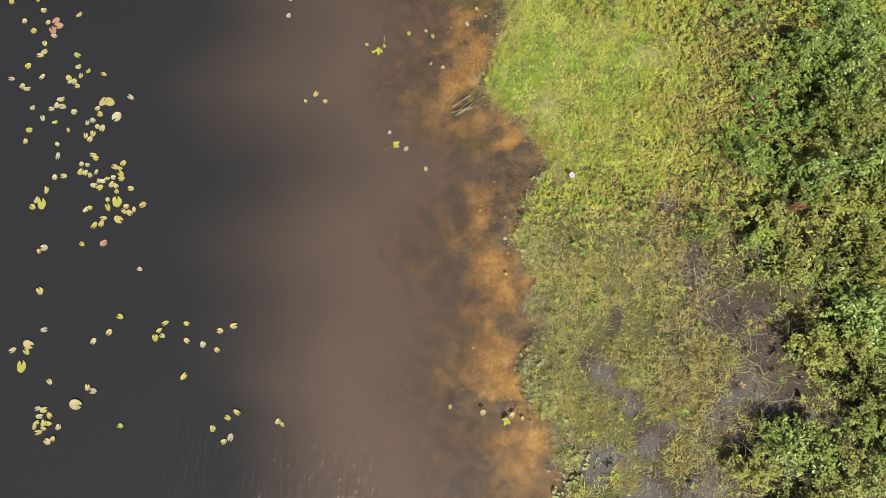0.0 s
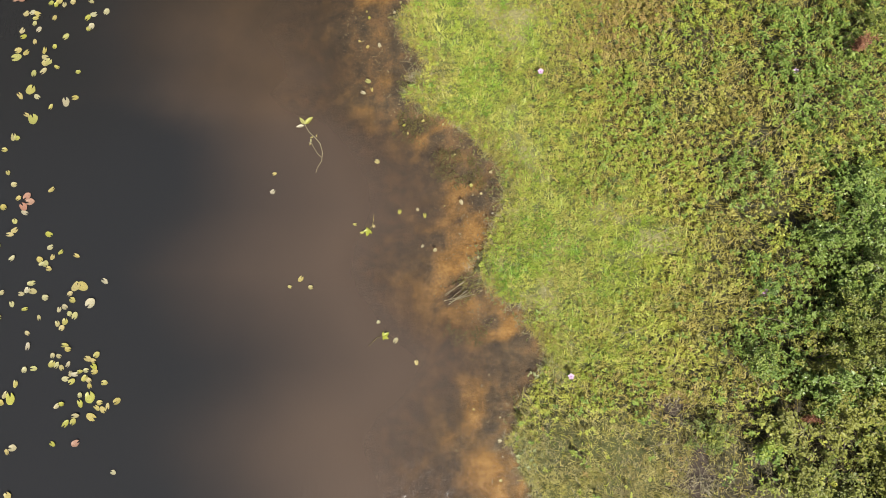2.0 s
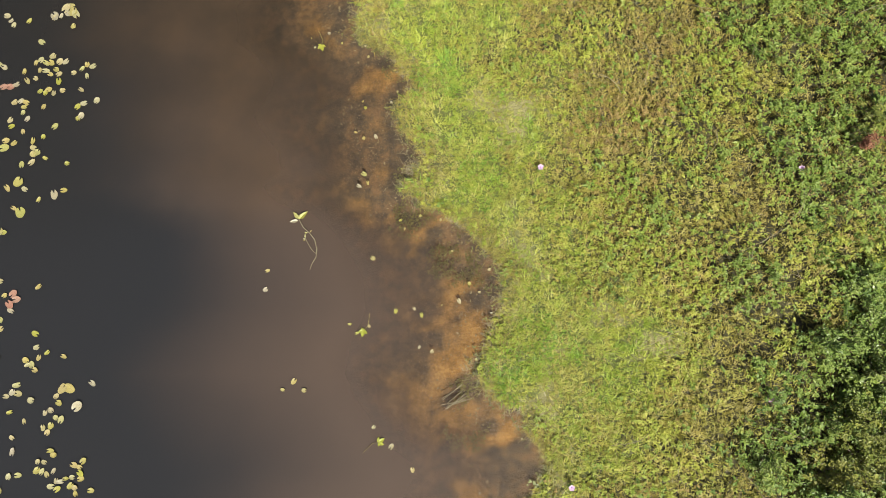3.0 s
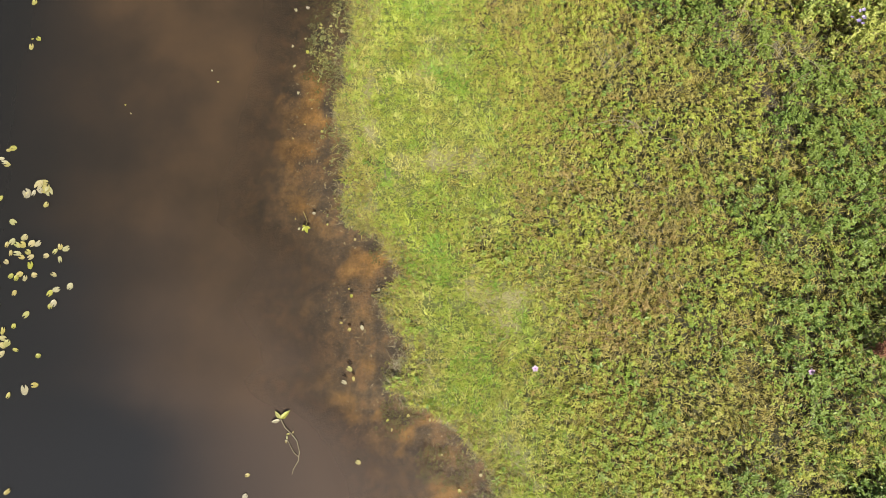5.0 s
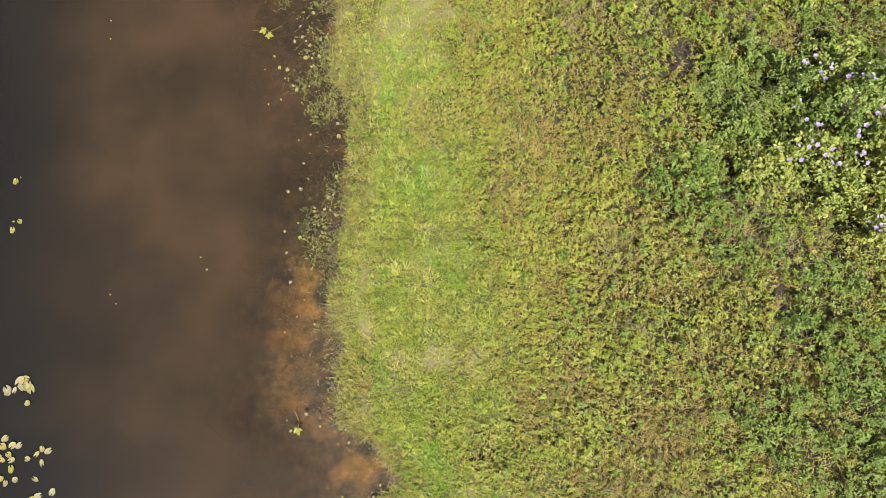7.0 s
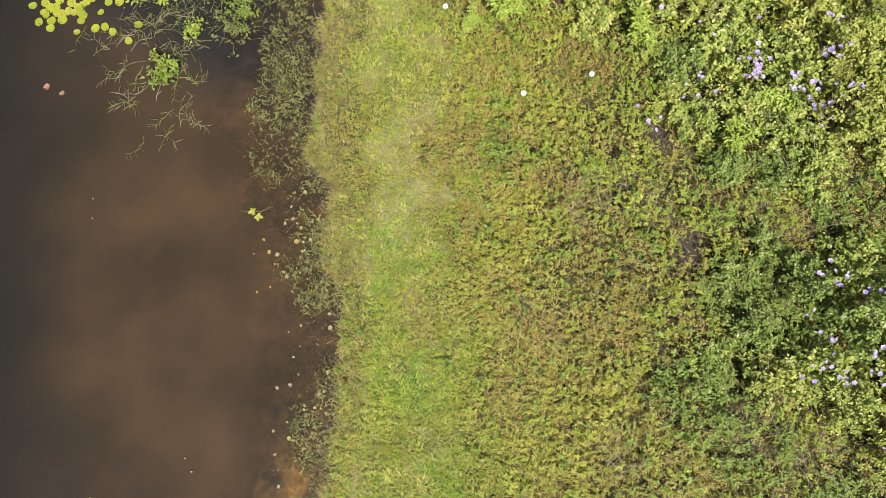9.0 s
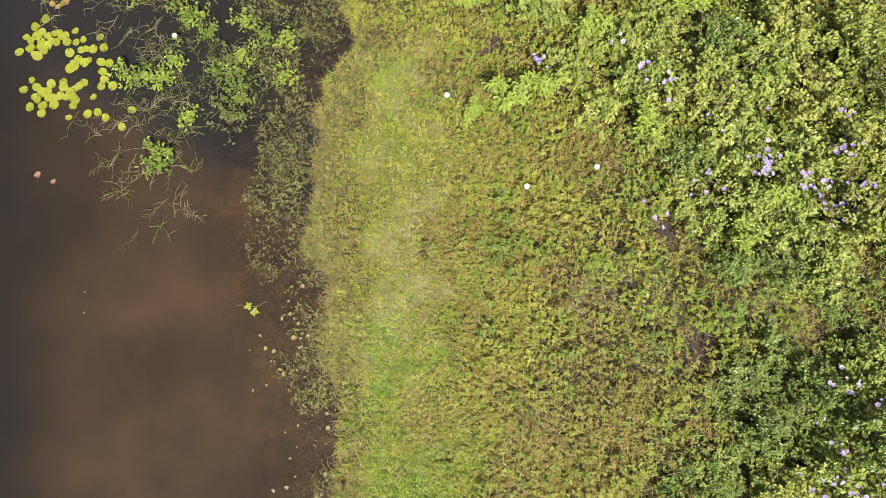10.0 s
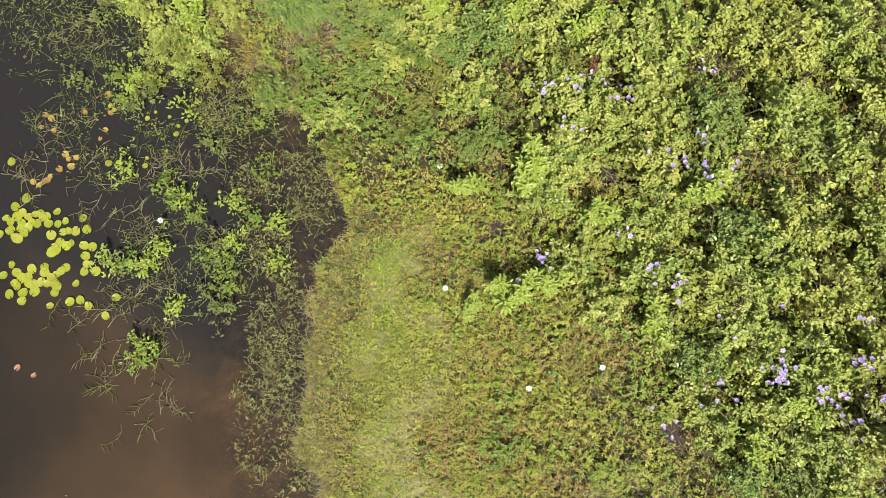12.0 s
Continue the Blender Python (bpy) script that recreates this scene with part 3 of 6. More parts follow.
DEEP = [(5.6, 3.4, 1.2), (6.6, 1.2, 1.0), (5.8, -0.5, 0.9), (6.4, -2.0, 1.0), (-1.2, 22.3, 0.8), (-0.4, 21.5, 0.6), (-2.2, 22.4, 0.6), (0.5, 21.9, 0.6), (6.4, 2.2, 0.9), (5.04, 2.86, 0.8), (6.33, 4.35, 0.8), (4.52, 1.05, 0.4), (5.86, 7.48, 1.2), (6.08, 3.23, 1.0), (5.16, 2.71, 0.8), (6.24, 4.73, 0.8), (5.64, 8.67, 0.9), (6.18, 6.96, 1.0), (4.3, 13.2, 0.9),
        (5.1, 14.29, 1.0), (6.5, 15.7, 0.8), (6.6, 10.2, 1.2), (5.9, 11.2, 0.8), (4.8, 12.3, 0.7), (6.8, 8.9, 1.0), (4.6, 5.2, 0.6), (3.2, 6.3, 0.4), (2.6, 5.2, 0.4), (5.0, 9.6, 0.6), (1.1, 17.0, 0.4)]
WITHERED = [(-0.7, 20.9, 0.7), (0.2, 20.3, 0.5), (-1.2, 20.6, 0.5), (0.3, 19.9, 0.35), (-1.2, 21.3, 0.5)]
BOX, WIDE = (-5.2, -4.5, 8.6, 26.0), (8.6, -6.0, 16.0, 28.0)


@gridded
def dry_land(x, y):
    holes = smooth(spots(x, y, BARE) + 0.8 * (rough_noise(x, y, 0.22, 29) - 0.5) * south(y), 0.3, 0.7)
    return (inland(x, y) > 0.02) * (1 - 0.9 * holes) * (1 - 0.6 * south(y) * smooth(x, 3.4, 4.0) * smooth(5.4 - x, 0, 0.8)) * (1 - 0.35 * south(y) * smooth(rough_noise(x, y, 0.32, 30), 0.55, 0.66))


@gridded
def worn_share(x, y):
    return np.clip(0.65 * smooth(y, 14.5, 16.5) + smooth(spots(x, y, DRY) + 1.5 * (rough_noise(x, y, 0.6, 24) - 0.5), 0.2, 0.55), 0, 1)


LUSH_SPOTS = [(-0.01, 11.97, 0.75), (0.24, 8.74, 0.6), (0.1, 5.1, 0.5), (0.65, 3.52, 0.5), (-0.5, 8.6, 0.5), (-1.05, 19.7, 0.4), (-0.3, 13.3, 0.7), (-0.74, 14.97, 0.4), (0.2, 6.75, 0.6), (-0.82, 10.26, 0.4), (1.5, 4.4, 0.5)]


@gridded
def lush_share(x, y):
    """Damp hollows in the turf where the grass grows longer and greener."""
    return turf_share(x, y) * smooth(spots(x, y, LUSH_SPOTS) + 1.9 * (rough_noise(x, y, 0.45, 37) - 0.5), 0.35, 0.85)


sward("lush_turf", lambda x, y: dry_land(x, y) * lush_share(x, y) * (1 - 0.85 * south(y)) * (0.5 + 0.5 * smooth(blur(x, y, 0.12, 38), 0.25, 0.6)), BOX, 39, 2100, LUSH, (0.07, 0.18), (0.010, 0.018),
      "longer deep green grass in damp hollows of the turf")
sward("turf", lambda x, y: dry_land(x, y) * turf_share(x, y) * (1 - 0.85 * south(y)) * (1 - 0.85 * worn_share(x, y)) * (1 - 0.55 * trodden(x, y)) * (1 - 0.6 * lush_share(x, y)) * (0.2 + 0.8 * smooth(blur(x, y, 0.10, 25), 0.25, 0.55)), BOX, 31, 3900, TURF, (0.05, 0.14), (0.010, 0.018),
      "short bright green turf on the bank")
sward("worn_turf", lambda x, y: dry_land(x, y) * turf_share(x, y) * (1 - 0.85 * south(y)) * (0.06 + 0.8 * worn_share(x, y)) * (1 - 0.7 * trodden(x, y)) * (0.2 + 0.8 * smooth(blur(x, y, 0.12, 26), 0.25, 0.6)), BOX, 34, 2400, WORN_TURF, (0.04, 0.11), (0.010, 0.018),
      "worn yellowish turf on the bank")
sward("sedge", lambda x, y: dry_land(x, y) * np.maximum(south(y) * smooth(4.7 - x, 0, 1.2) * 0.95, (0.7 + 0.1 * smooth(y, 11.5, 14.5)) * smooth(0.6 + 0.1 * smooth(y, 11.5, 14.5) + 0.5 * (rough_noise(x, y, 0.6, 20) - 0.5) - inland(x, y), 0, 0.4)) * (0.25 + 0.85 * smooth(rough_noise(x, y, 0.45, 36), 0.36, 0.6)), BOX, 32, 5800, SEDGE, (0.05, 0.14), (0.007, 0.013),
      "olive grass and sedge over muddy ground", (0.1, 0.9))
sward("dry_grass", lambda x, y: dry_land(x, y) * np.maximum(0.12 + 0.9 * smooth(spots(x, y, DRY), 0.2, 0.8), 1.4 * smooth(spots(x, y, BARE), 0.3, 0.7)) * (0.3 + rough_noise(x, y, 0.6, 33)), BOX, 33, 700, STRAW, (0.08, 0.22), (0.005, 0.009),
      "straw-coloured dead grass among the herbs", (0.1, 0.7))


@gridded
def herb_share(x, y):
    fringe = smooth(y, 11.5, 14.5) * smooth(1.0 - inland(x, y), 0, 0.5) * (y < 20.5)
    return dry_land(x, y) * (1 - turf_share(x, y) * (1 - 0.9 * south(y))) * (1 - 0.75 * fringe) * (1 - 0.82 * south(y) * smooth(4.6 - x, 0, 1.4)) * (1 - 0.5 * south(y) * smooth(x, 4.2, 5.2)) * (1 - 0.1 * smooth(y, 20.6, 21.4))


sward("meadow_grass", lambda x, y: herb_share(x, y) * (1 - 0.55 * wildness(x, y)) * (1 - 0.5 * smooth(y, 20.6, 21.4)) * (0.5 + 0.5 * smooth(blur(x, y, 0.14, 27), 0.25, 0.6)), BOX, 35, 2100, HERB_GRASS, (0.08, 0.16), (0.009, 0.015),
      "yellow-olive grass between the herbs")


@gridded
def russet_share(x, y):
    return smooth(spots(x, y, DRY) + 0.5 * (rough_noise(x, y, 0.5, 41) - 0.5), 0.25, 0.7)


@gridded
def deep_share(x, y):
    return smooth(spots(x, y, DEEP) + 0.9 * (rough_noise(x, y, 0.6, 42) - 0.5), 0.35, 0.65)


@gridded
def lime_share(x, y):
    return smooth(0.6 * rough_noise(x, y, 1.3, 43) + 0.4 * rough_noise(x, y, 0.45, 44) + 0.3 * (rough_noise(x, y, 0.2, 45) - 0.5) + 0.08 * smooth(1.2 - np.abs(x - np.interp(y, TURF_Y, TURF_X) - 0.7), 0, 1) + 0.06 * smooth(8.0 - y, 0, 3), 0.44, 0.57)


sprigs("lime_herb", lambda x, y: herb_share(x, y) * (1 - deep_share(x, y)) * (1 - 0.8 * russet_share(x, y)) * (0.12 + 0.88 * lime_share(x, y)) * (1 - 0.75 * south(y)), BOX, 51, 300, HERB_LIME, (0.025, 0.050), (0.04, 0.13),
       "yellow-green creeping herb covering the bank")
sprigs("olive_herb", lambda x, y: herb_share(x, y) * (1 - 0.7 * deep_share(x, y)) * (1 - 0.8 * lime_share(x, y)) * (1 - 0.3 * south(y)) * (0.5 + 0.5 * wildness(x, y)), BOX, 52, 340, HERB_OLIVE, (0.021, 0.043), (0.02, 0.10),
       "dull olive creeping herb covering the bank")
sprigs("deep_green_herb", lambda x, y: herb_share(x, y) * np.maximum(deep_share(x, y), 0.05), BOX, 53, 290, HERB_DARK, (0.034, 0.068), (0.04, 0.17),
       "deep green leafy herb in patches on the bank")
sprigs("russet_herb", lambda x, y: herb_share(x, y) * np.maximum(0.8 * russet_share(x, y), 0.10 - 0.06 * smooth(8.0 - y, 0, 3)) * (1 - 0.8 * deep_share(x, y)), BOX, 54, 290, HERB_RUSSET, (0.025, 0.05), (0.02, 0.10),
       "withered russet herb in patches on the bank")
@gridded
def ochre_share(x, y):
    edge = x - np.interp(y, TURF_Y, TURF_X)
    return np.clip(smooth(rough_noise(x, y, 0.9, 73) + 0.16 * smooth(1.0 - np.abs(edge - 0.7), 0, 0.9) + 0.25 * russet_share(x, y) - 0.25 * smooth(y, 19.5, 21.5) - 0.10 * smooth(8.0 - y, 0, 3), 0.46, 0.66), 0, 1) * (1 - 0.8 * deep_share(x, y))


sward("ochre_grass", lambda x, y: herb_share(x, y) * ochre_share(x, y) * (1 - 0.5 * south(y)) * (0.35 + 0.65 * smooth(blur(x, y, 0.13, 74), 0.3, 0.6)), BOX, 75, 1500, OCHRE, (0.09, 0.20), (0.006, 0.011),
      "ochre withering grass in patches among the herbs", (0.15, 0.8))
sward("ochre_fringe", lambda x, y: (inland(x, y) > -0.03) * (1 - 0.6 * south(y)) * smooth(0.35 + 0.8 * (rough_noise(x, y, 0.5, 72) - 0.5) - inland(x, y), 0, 0.3) * (0.2 + 0.8 * smooth(rough_noise(x, y, 0.35, 70), 0.4, 0.6)), (-4.0, -4.5, 3.0, 20.5), 70, 1500, OCHRE, (0.06, 0.15), (0.005, 0.009),
      "ochre and olive grass overhanging the waterline", (0.1, 0.8))
sward("withered_sedge", lambda x, y: (inland(x, y) > 0.0) * smooth(y, 11, 14) * smooth(21.5 - y, 0, 1) * np.maximum(smooth(0.9 + 0.6 * (rough_noise(x, y, 0.5, 80) - 0.5) - inland(x, y), 0, 0.4), smooth(spots(x, y, WITHERED), 0.25, 0.6)) * (0.25 + 0.75 * smooth(rough_noise(x, y, 0.3, 84), 0.38, 0.58)), (-4.0, 10.5, 3.0, 22.0), 85, 1500, HERB_RUSSET, (0.05, 0.13), (0.005, 0.009),
      "withered brown sedge beside the marsh", (0.1, 0.7))
x, y, r = scattered(lambda x, y: herb_share(x, y) * (0.15 + 0.85 * smooth(rough_noise(x, y, 0.55, 76) + 0.12 * deep_share(x, y), 0.50, 0.66)) * (0.35 + 0.65 * wildness(x, y)) * (1 - 0.7 * ochre_share(x, y)), BOX, 77, 26)
n, k = len(x), 5
at = np.repeat(np.stack([x, y, ground_z(x, y) + r.uniform(0.08, 0.24, n)], -1), k, 0) + r.normal(0, 0.02, (n * k, 3))
length = np.repeat(r.uniform(0.035, 0.085, n), k) * r.uniform(0.75, 1.1, n * k)
v, f = broad_leaves(at, np.repeat(r.uniform(0, 6.3, n), k) + np.tile(np.arange(k) * 1.257, n) + r.normal(0, 0.3, n * k), r.uniform(-0.2, 0.4, n * k), r.normal(0, 0.3, n * k), length, length * r.uniform(0.55, 0.8, n * k))
tagged(mesh_object("broad_leaved_herb", v, f, BROAD), "broad-leaved bright green herb scattered over the bank", "herb", kind="stuff")
sward("dead_stalks", lambda x, y: (inland(x, y) > 0.1) * np.maximum(south(y), 0.8 * smooth(y, 21.2, 21.8) * (x < 0.6)) * np.maximum(0.3 + 0.4 * (y > 20), smooth(x, 3.0, 3.7) * smooth(5.6 - x, 0, 0.9)) * (0.1 + 0.9 * smooth(rough_noise(x, y, 0.3, 78), 0.35, 0.6)), BOX, 79, 1500, DEAD, (0.07, 0.24), (0.004, 0.008),
      "brown dead stalks lying over bare soil", (0.05, 0.5), "dead grass")
sward("dead_brush", lambda x, y: (inland(x, y) > 0.1) * south(y) * smooth(x, 2.9, 3.5) * smooth(5.5 - x, 0, 0.8) * (0.1 + 0.9 * smooth(rough_noise(x, y, 0.4, 86), 0.38, 0.58)), (2.5, -4.0, 6.0, 2.4), 87, 1500, STRAW, (0.10, 0.28), (0.003, 0.007),
      "matted dead straw over brown soil", (0.02, 0.45), "dead grass", 0.22)
TANGLES = [(2.03, 15.94, 0.5), (3.02, 16.13, 0.5), (5.16, 15.8, 0.6), (6.0, 16.36, 0.5), (5.66, 12.34, 0.5), (4.48, 12.65, 0.4), (5.53, 12.34, 0.5), (5.02, 12.71, 0.4), (2.82, 12.05, 0.4), (5.35, 11.07, 0.4)]
sward("straw_tangle", lambda x, y: smooth(spots(x, y, TANGLES) + 0.5 * (rough_noise(x, y, 0.3, 93) - 0.5), 0.35, 0.75), (2.0, 8.5, 8.0, 19.0), 94, 700, STRAW, (0.14, 0.36), (0.003, 0.006),
      "tangle of pale dead stalks over the herbs", (0.35, 0.9), "dead grass", 0.3)
sward("pale_fringe", lambda x, y: (inland(x, y) > 0.0) * smooth(8.2 - y, 0, 1.5) * smooth(0.75 + 0.9 * (rough_noise(x, y, 0.7, 88) - 0.5) - inland(x, y), 0, 0.4) * (0.2 + 0.8 * smooth(rough_noise(x, y, 0.35, 89), 0.36, 0.6)), (-2.5, -2.0, 3.0, 8.2), 90, 2600, PALE_SEDGE, (0.05, 0.14), (0.004, 0.008),
      "pale grey-olive grass along the waterline", (0.1, 0.8))
PALE_LEAVES = [(0.76, -0.9, 0.25), (0.85, -0.7, 0.25), (0.95, -1.2, 0.25), (1.4, -1.3, 0.25), (1.5, -2.1, 0.3), (1.8, -2.27, 0.25), (1.55, -2.6, 0.3), (1.35, -1.7, 0.25), (0.9, 0.9, 0.2), (0.95, 2.0, 0.2)]
x, y, r = scattered(lambda x, y: smooth(spots(x, y, PALE_LEAVES) + 0.6 * (rough_noise(x, y, 0.2, 48) - 0.5), 0.4, 0.8), BOX, 49, 260)
n = len(x)
length = r.uniform(0.03, 0.085, n)
v, f = broad_leaves(np.stack([x, y, np.maximum(height(x, y), 0) + r.uniform(0.004, 0.05, n)], -1), r.uniform(0, 6.3, n), r.uniform(-0.1, 0.3, n), r.normal(0, 0.2, n), length, length * r.uniform(0.6, 0.85, n))
tagged(mesh_object("shore_leaves", v, f, SHORE_LEAF), "pale grey-green leaves at the muddy waterline", "water weed", kind="stuff")
sprigs("outer_lime_herb", lambda x, y: dry_land(x, y) * (0.2 + 0.8 * lime_share(x, y)), WIDE, 55, 36, HERB_LIME, (0.05, 0.10), (0.04, 0.2),
       "yellow-green herb further up the bank")
sprigs("outer_olive_herb", lambda x, y: dry_land(x, y) * (1 - 0.7 * lime_share(x, y)), WIDE, 58, 42, HERB_OLIVE, (0.05, 0.09), (0.03, 0.16),
       "dull olive herb further up the bank")
sward("outer_grass", lambda x, y: dry_land(x, y), WIDE, 59, 140, HERB_GRASS, (0.12, 0.26), (0.012, 0.02), "yellow-olive grass further up the bank")
sprigs("turf_herb", lambda x, y: dry_land(x, y) * turf_share(x, y) * (1 - south(y)) * np.clip(0.1 + (0.7 + 0.8 * smooth(y, 13, 16)) * smooth(rough_noise(x, y, 0.5, 46) + 0.15 * (1 - turf_share(x, y)), 0.43, 0.62), 0, 1), BOX, 56, 300, HERB_LIME, (0.02, 0.035), (0.03, 0.06),
       "small lime-green clover-like herb in the turf", 5)


sprigs("turf_clover", lambda x, y: dry_land(x, y) * turf_share(x, y) * (1 - south(y)) * np.clip(0.08 + (0.6 + 0.8 * smooth(y, 13, 16)) * smooth(rough_noise(x, y, 0.4, 47) + 0.15 * (1 - turf_share(x, y)), 0.46, 0.62), 0, 1), BOX, 57, 280, HERB_OLIVE, (0.02, 0.035), (0.02, 0.06),
       "small olive herb in the turf", 5)


# marsh weed at the water's edge and in the shallows
@gridded
def marsh_share(x, y):
    d, north = inland(x, y), smooth(y, 12.5, 15.5)
    reach = np.interp(y, [-3, 9, 12, 14, 16.3, 17.5, 19, 21, 23], [0.12, 0.2, 0.5, 0.8, 0.9, 1.25, 1.2, 1.9, 2.0])
    reach = reach * (0.5 + 0.9 * rough_noise(x, y, 0.9, 60))
    clump = smooth(rough_noise(x, y, 0.4, 61), 0.42, 0.62)
    return smooth(d, -reach - 0.1, -reach + 0.25) * smooth(0.35 + 0.3 * north - d, 0, 0.3) * (0.05 + 0.7 * np.maximum(clump, 0.28 * north * smooth(y, 16, 16.8) * (y < 19.2)))


def water_top(x, y, r, lo, hi):
    return np.maximum(height(x, y), 0.0) + r.uniform(lo, hi, len(x))


x, y, r = scattered(marsh_share, (-6.5, -4.5, 3.0, 26.0), 62, 620)
n, k = len(x), 4
at = np.repeat(np.stack([x, y, water_top(x, y, r, 0.005, 0.06)], -1), k, 0) + r.normal(0, 0.012, (n * k, 3)) * [1, 1, 0.3]
length = r.uniform(0.012, 0.045, n * k) * np.repeat(0.7 + 0.7 * r.random(n), k)
v, f = small_leaves(at, r.uniform(0, 6.3, n * k), r.uniform(-0.1, 0.5, n * k), r.normal(0, 0.3, n * k), length, length * 0.5)
tagged(mesh_object("marsh_weed", v, f, MARSH, tone=np.repeat(r.random(n), k)), "grey-green marsh weed standing in shallow water", "water weed", kind="stuff")
x, y, r = scattered(marsh_share, (-6.5, -4.5, 3.0, 26.0), 65, 320)
n = len(x)
v, f = blades(np.stack([x, y, np.maximum(height(x, y), 0.004)], -1), r.uniform(0, 6.3, n), r.uniform(0.1, 0.8, n), r.uniform(0.06, 0.2, n), r.uniform(0.005, 0.009, n))
tagged(mesh_object("marsh_grass", v, f, SEDGE), "thin olive grass standing in shallow water", "grass", kind="stuff")
x, y, r = scattered(lambda x, y: smooth(0.22 - np.abs(inland(x, y) - 0.03), 0, 0.18) * (0.3 + 0.7 * smooth(rough_noise(x, y, 0.5, 63), 0.4, 0.6)), (-5, -4.5, 3, 26), 64, 900)
v, f = blades(np.stack([x, y, np.maximum(height(x, y), 0.002)], -1), r.uniform(0, 6.3, len(x)), r.uniform(0.05, 0.7, len(x)), r.uniform(0.06, 0.17, len(x)), r.uniform(0.005, 0.009, len(x)))
tagged(mesh_object("shore_litter", v, f, STRAW), "dead straw and roots along the waterline", "dead grass", kind="stuff")


WEED = [(-0.08, 5.55, 0.42), (0.1, 5.3, 0.35), (0.25, 2.8, 0.3), (-2.2, 13.3, 0.4), (-2.1, 14.2, 0.45), (-2.25, 15.0, 0.5), (0.95, -0.65, 0.22), (1.45, -2.1, 0.3), (-0.75, 6.75, 0.3), (-2.3, 12.6, 0.3), (-1.0, 8.9, 0.25), (0.0, 3.7, 0.3), (-2.2, 11.9, 0.3), (-0.6, 6.4, 0.3)]
x, y, r = scattered(lambda x, y: (inland(x, y) < 0.05) * smooth(spots(x, y, WEED) + 0.9 * (rough_noise(x, y, 0.25, 66) - 0.5), 0.35, 0.7), (-4, -4.5, 3, 17), 67, 700)
n, k = len(x), 4
at = np.repeat(np.stack([x, y, np.maximum(height(x, y) + 0.01, r.uniform(-0.08, -0.015, n))], -1), k, 0) + r.normal(0, 0.015, (n * k, 3)) * [1, 1, 0.3]
length = r.uniform(0.014, 0.04, n * k)
v, f = small_leaves(at, r.uniform(0, 6.3, n * k), r.uniform(-0.1, 0.5, n * k), r.normal(0, 0.3, n * k), length, length * 0.5)
tagged(mesh_object("shallow_weed", v, f, MARSH), "dull green weed just under and over the shallow water", "water weed", kind="stuff")


@gridded
def tangle_share(x, y):
    inside = smooth(x + 0.6 * (y - 20), -6.2, -4.6) * smooth(-0.2 - inland(x, y), 0, 0.5) * smooth(y + 0.6 * (x + 4), 17.4, 18.6)
    return inside * smooth(rough_noise(x, y, 0.6, 81) + 0.05 * (y - 20), 0.36, 0.62)


x, y, r = scattered(tangle_share, (-8, 17, -1.5, 26), 82, 110)
n = len(x)
v, f = blades(np.stack([x, y, r.uniform(0.004, 0.05, n)], -1), r.uniform(0, 6.3, n), r.uniform(0.1, 0.6, n), r.uniform(0.10, 0.34, n), r.uniform(0.005, 0.010, n))
tagged(mesh_object("water_grass", v, f, POND_GREEN, tone=r.random(n)), "tangled olive grass blades lying over the water", "water grass", kind="stuff")
x, y, r = scattered(tangle_share, (-8, 17, -1.5, 26), 83, 58)
n, k = len(x), 5
at = np.repeat(np.stack([x, y, r.uniform(0.01, 0.07, n)], -1), k, 0) + r.normal(0, 0.022, (n * k, 3)) * [1, 1, 0.3]
length = r.uniform(0.02, 0.05, n * k)
v, f = small_leaves(at, r.uniform(0, 6.3, n * k), r.uniform(-0.1, 0.5, n * k), r.normal(0, 0.3, n * k), length, length * 0.55)
tagged(mesh_object("water_weed", v, f, POND_GREEN, tone=np.repeat(r.random(n), k)), "olive weed with small leaves over the water", "water weed", kind="stuff")


x, y, r = scattered(lambda x, y: smooth(-inland(x, y), 0.0, 0.1) * smooth(1.2 + inland(x, y), 0, 0.8) * smooth(rough_noise(x, y, 0.4, 68), 0.4, 0.65), (-4.5, -4.5, 3, 17), 69, 130)
n = len(x)
length = r.uniform(0.02, 0.07, n)
v, f = small_leaves(np.stack([x, y, height(x, y) + 0.006], -1), r.uniform(0, 6.3, n), r.uniform(-0.05, 0.15, n), r.normal(0, 0.1, n), length, length * r.uniform(0.15, 0.6, n), 0.02)
tagged(mesh_object("bed_litter", v, f, STRAW), "sodden leaves and straw lying on the pond bed", "litter", kind="stuff")


# ---- shrubs ----
def tube(bm, points, radii, sides=5):
    rings = []
    for k, (p, rad) in enumerate(zip(points, radii)):
        a, b = points[max(k - 1, 0)], points[min(k + 1, len(points) - 1)]
        q = (Vector(b) - Vector(a)).to_track_quat("Z", "Y")
        rings.append([bm.verts.new(Vector(p) + q @ Vector((rad * math.cos(6.283 * j / sides), rad * math.sin(6.283 * j / sides), 0))) for j in range(sides)])
    for lo, hi in zip(rings, rings[1:]):
        for j in range(sides):
            bm.faces.new((lo[j], lo[(j + 1) % sides], hi[(j + 1) % sides], hi[j]))
    bm.faces.new(rings[-1])


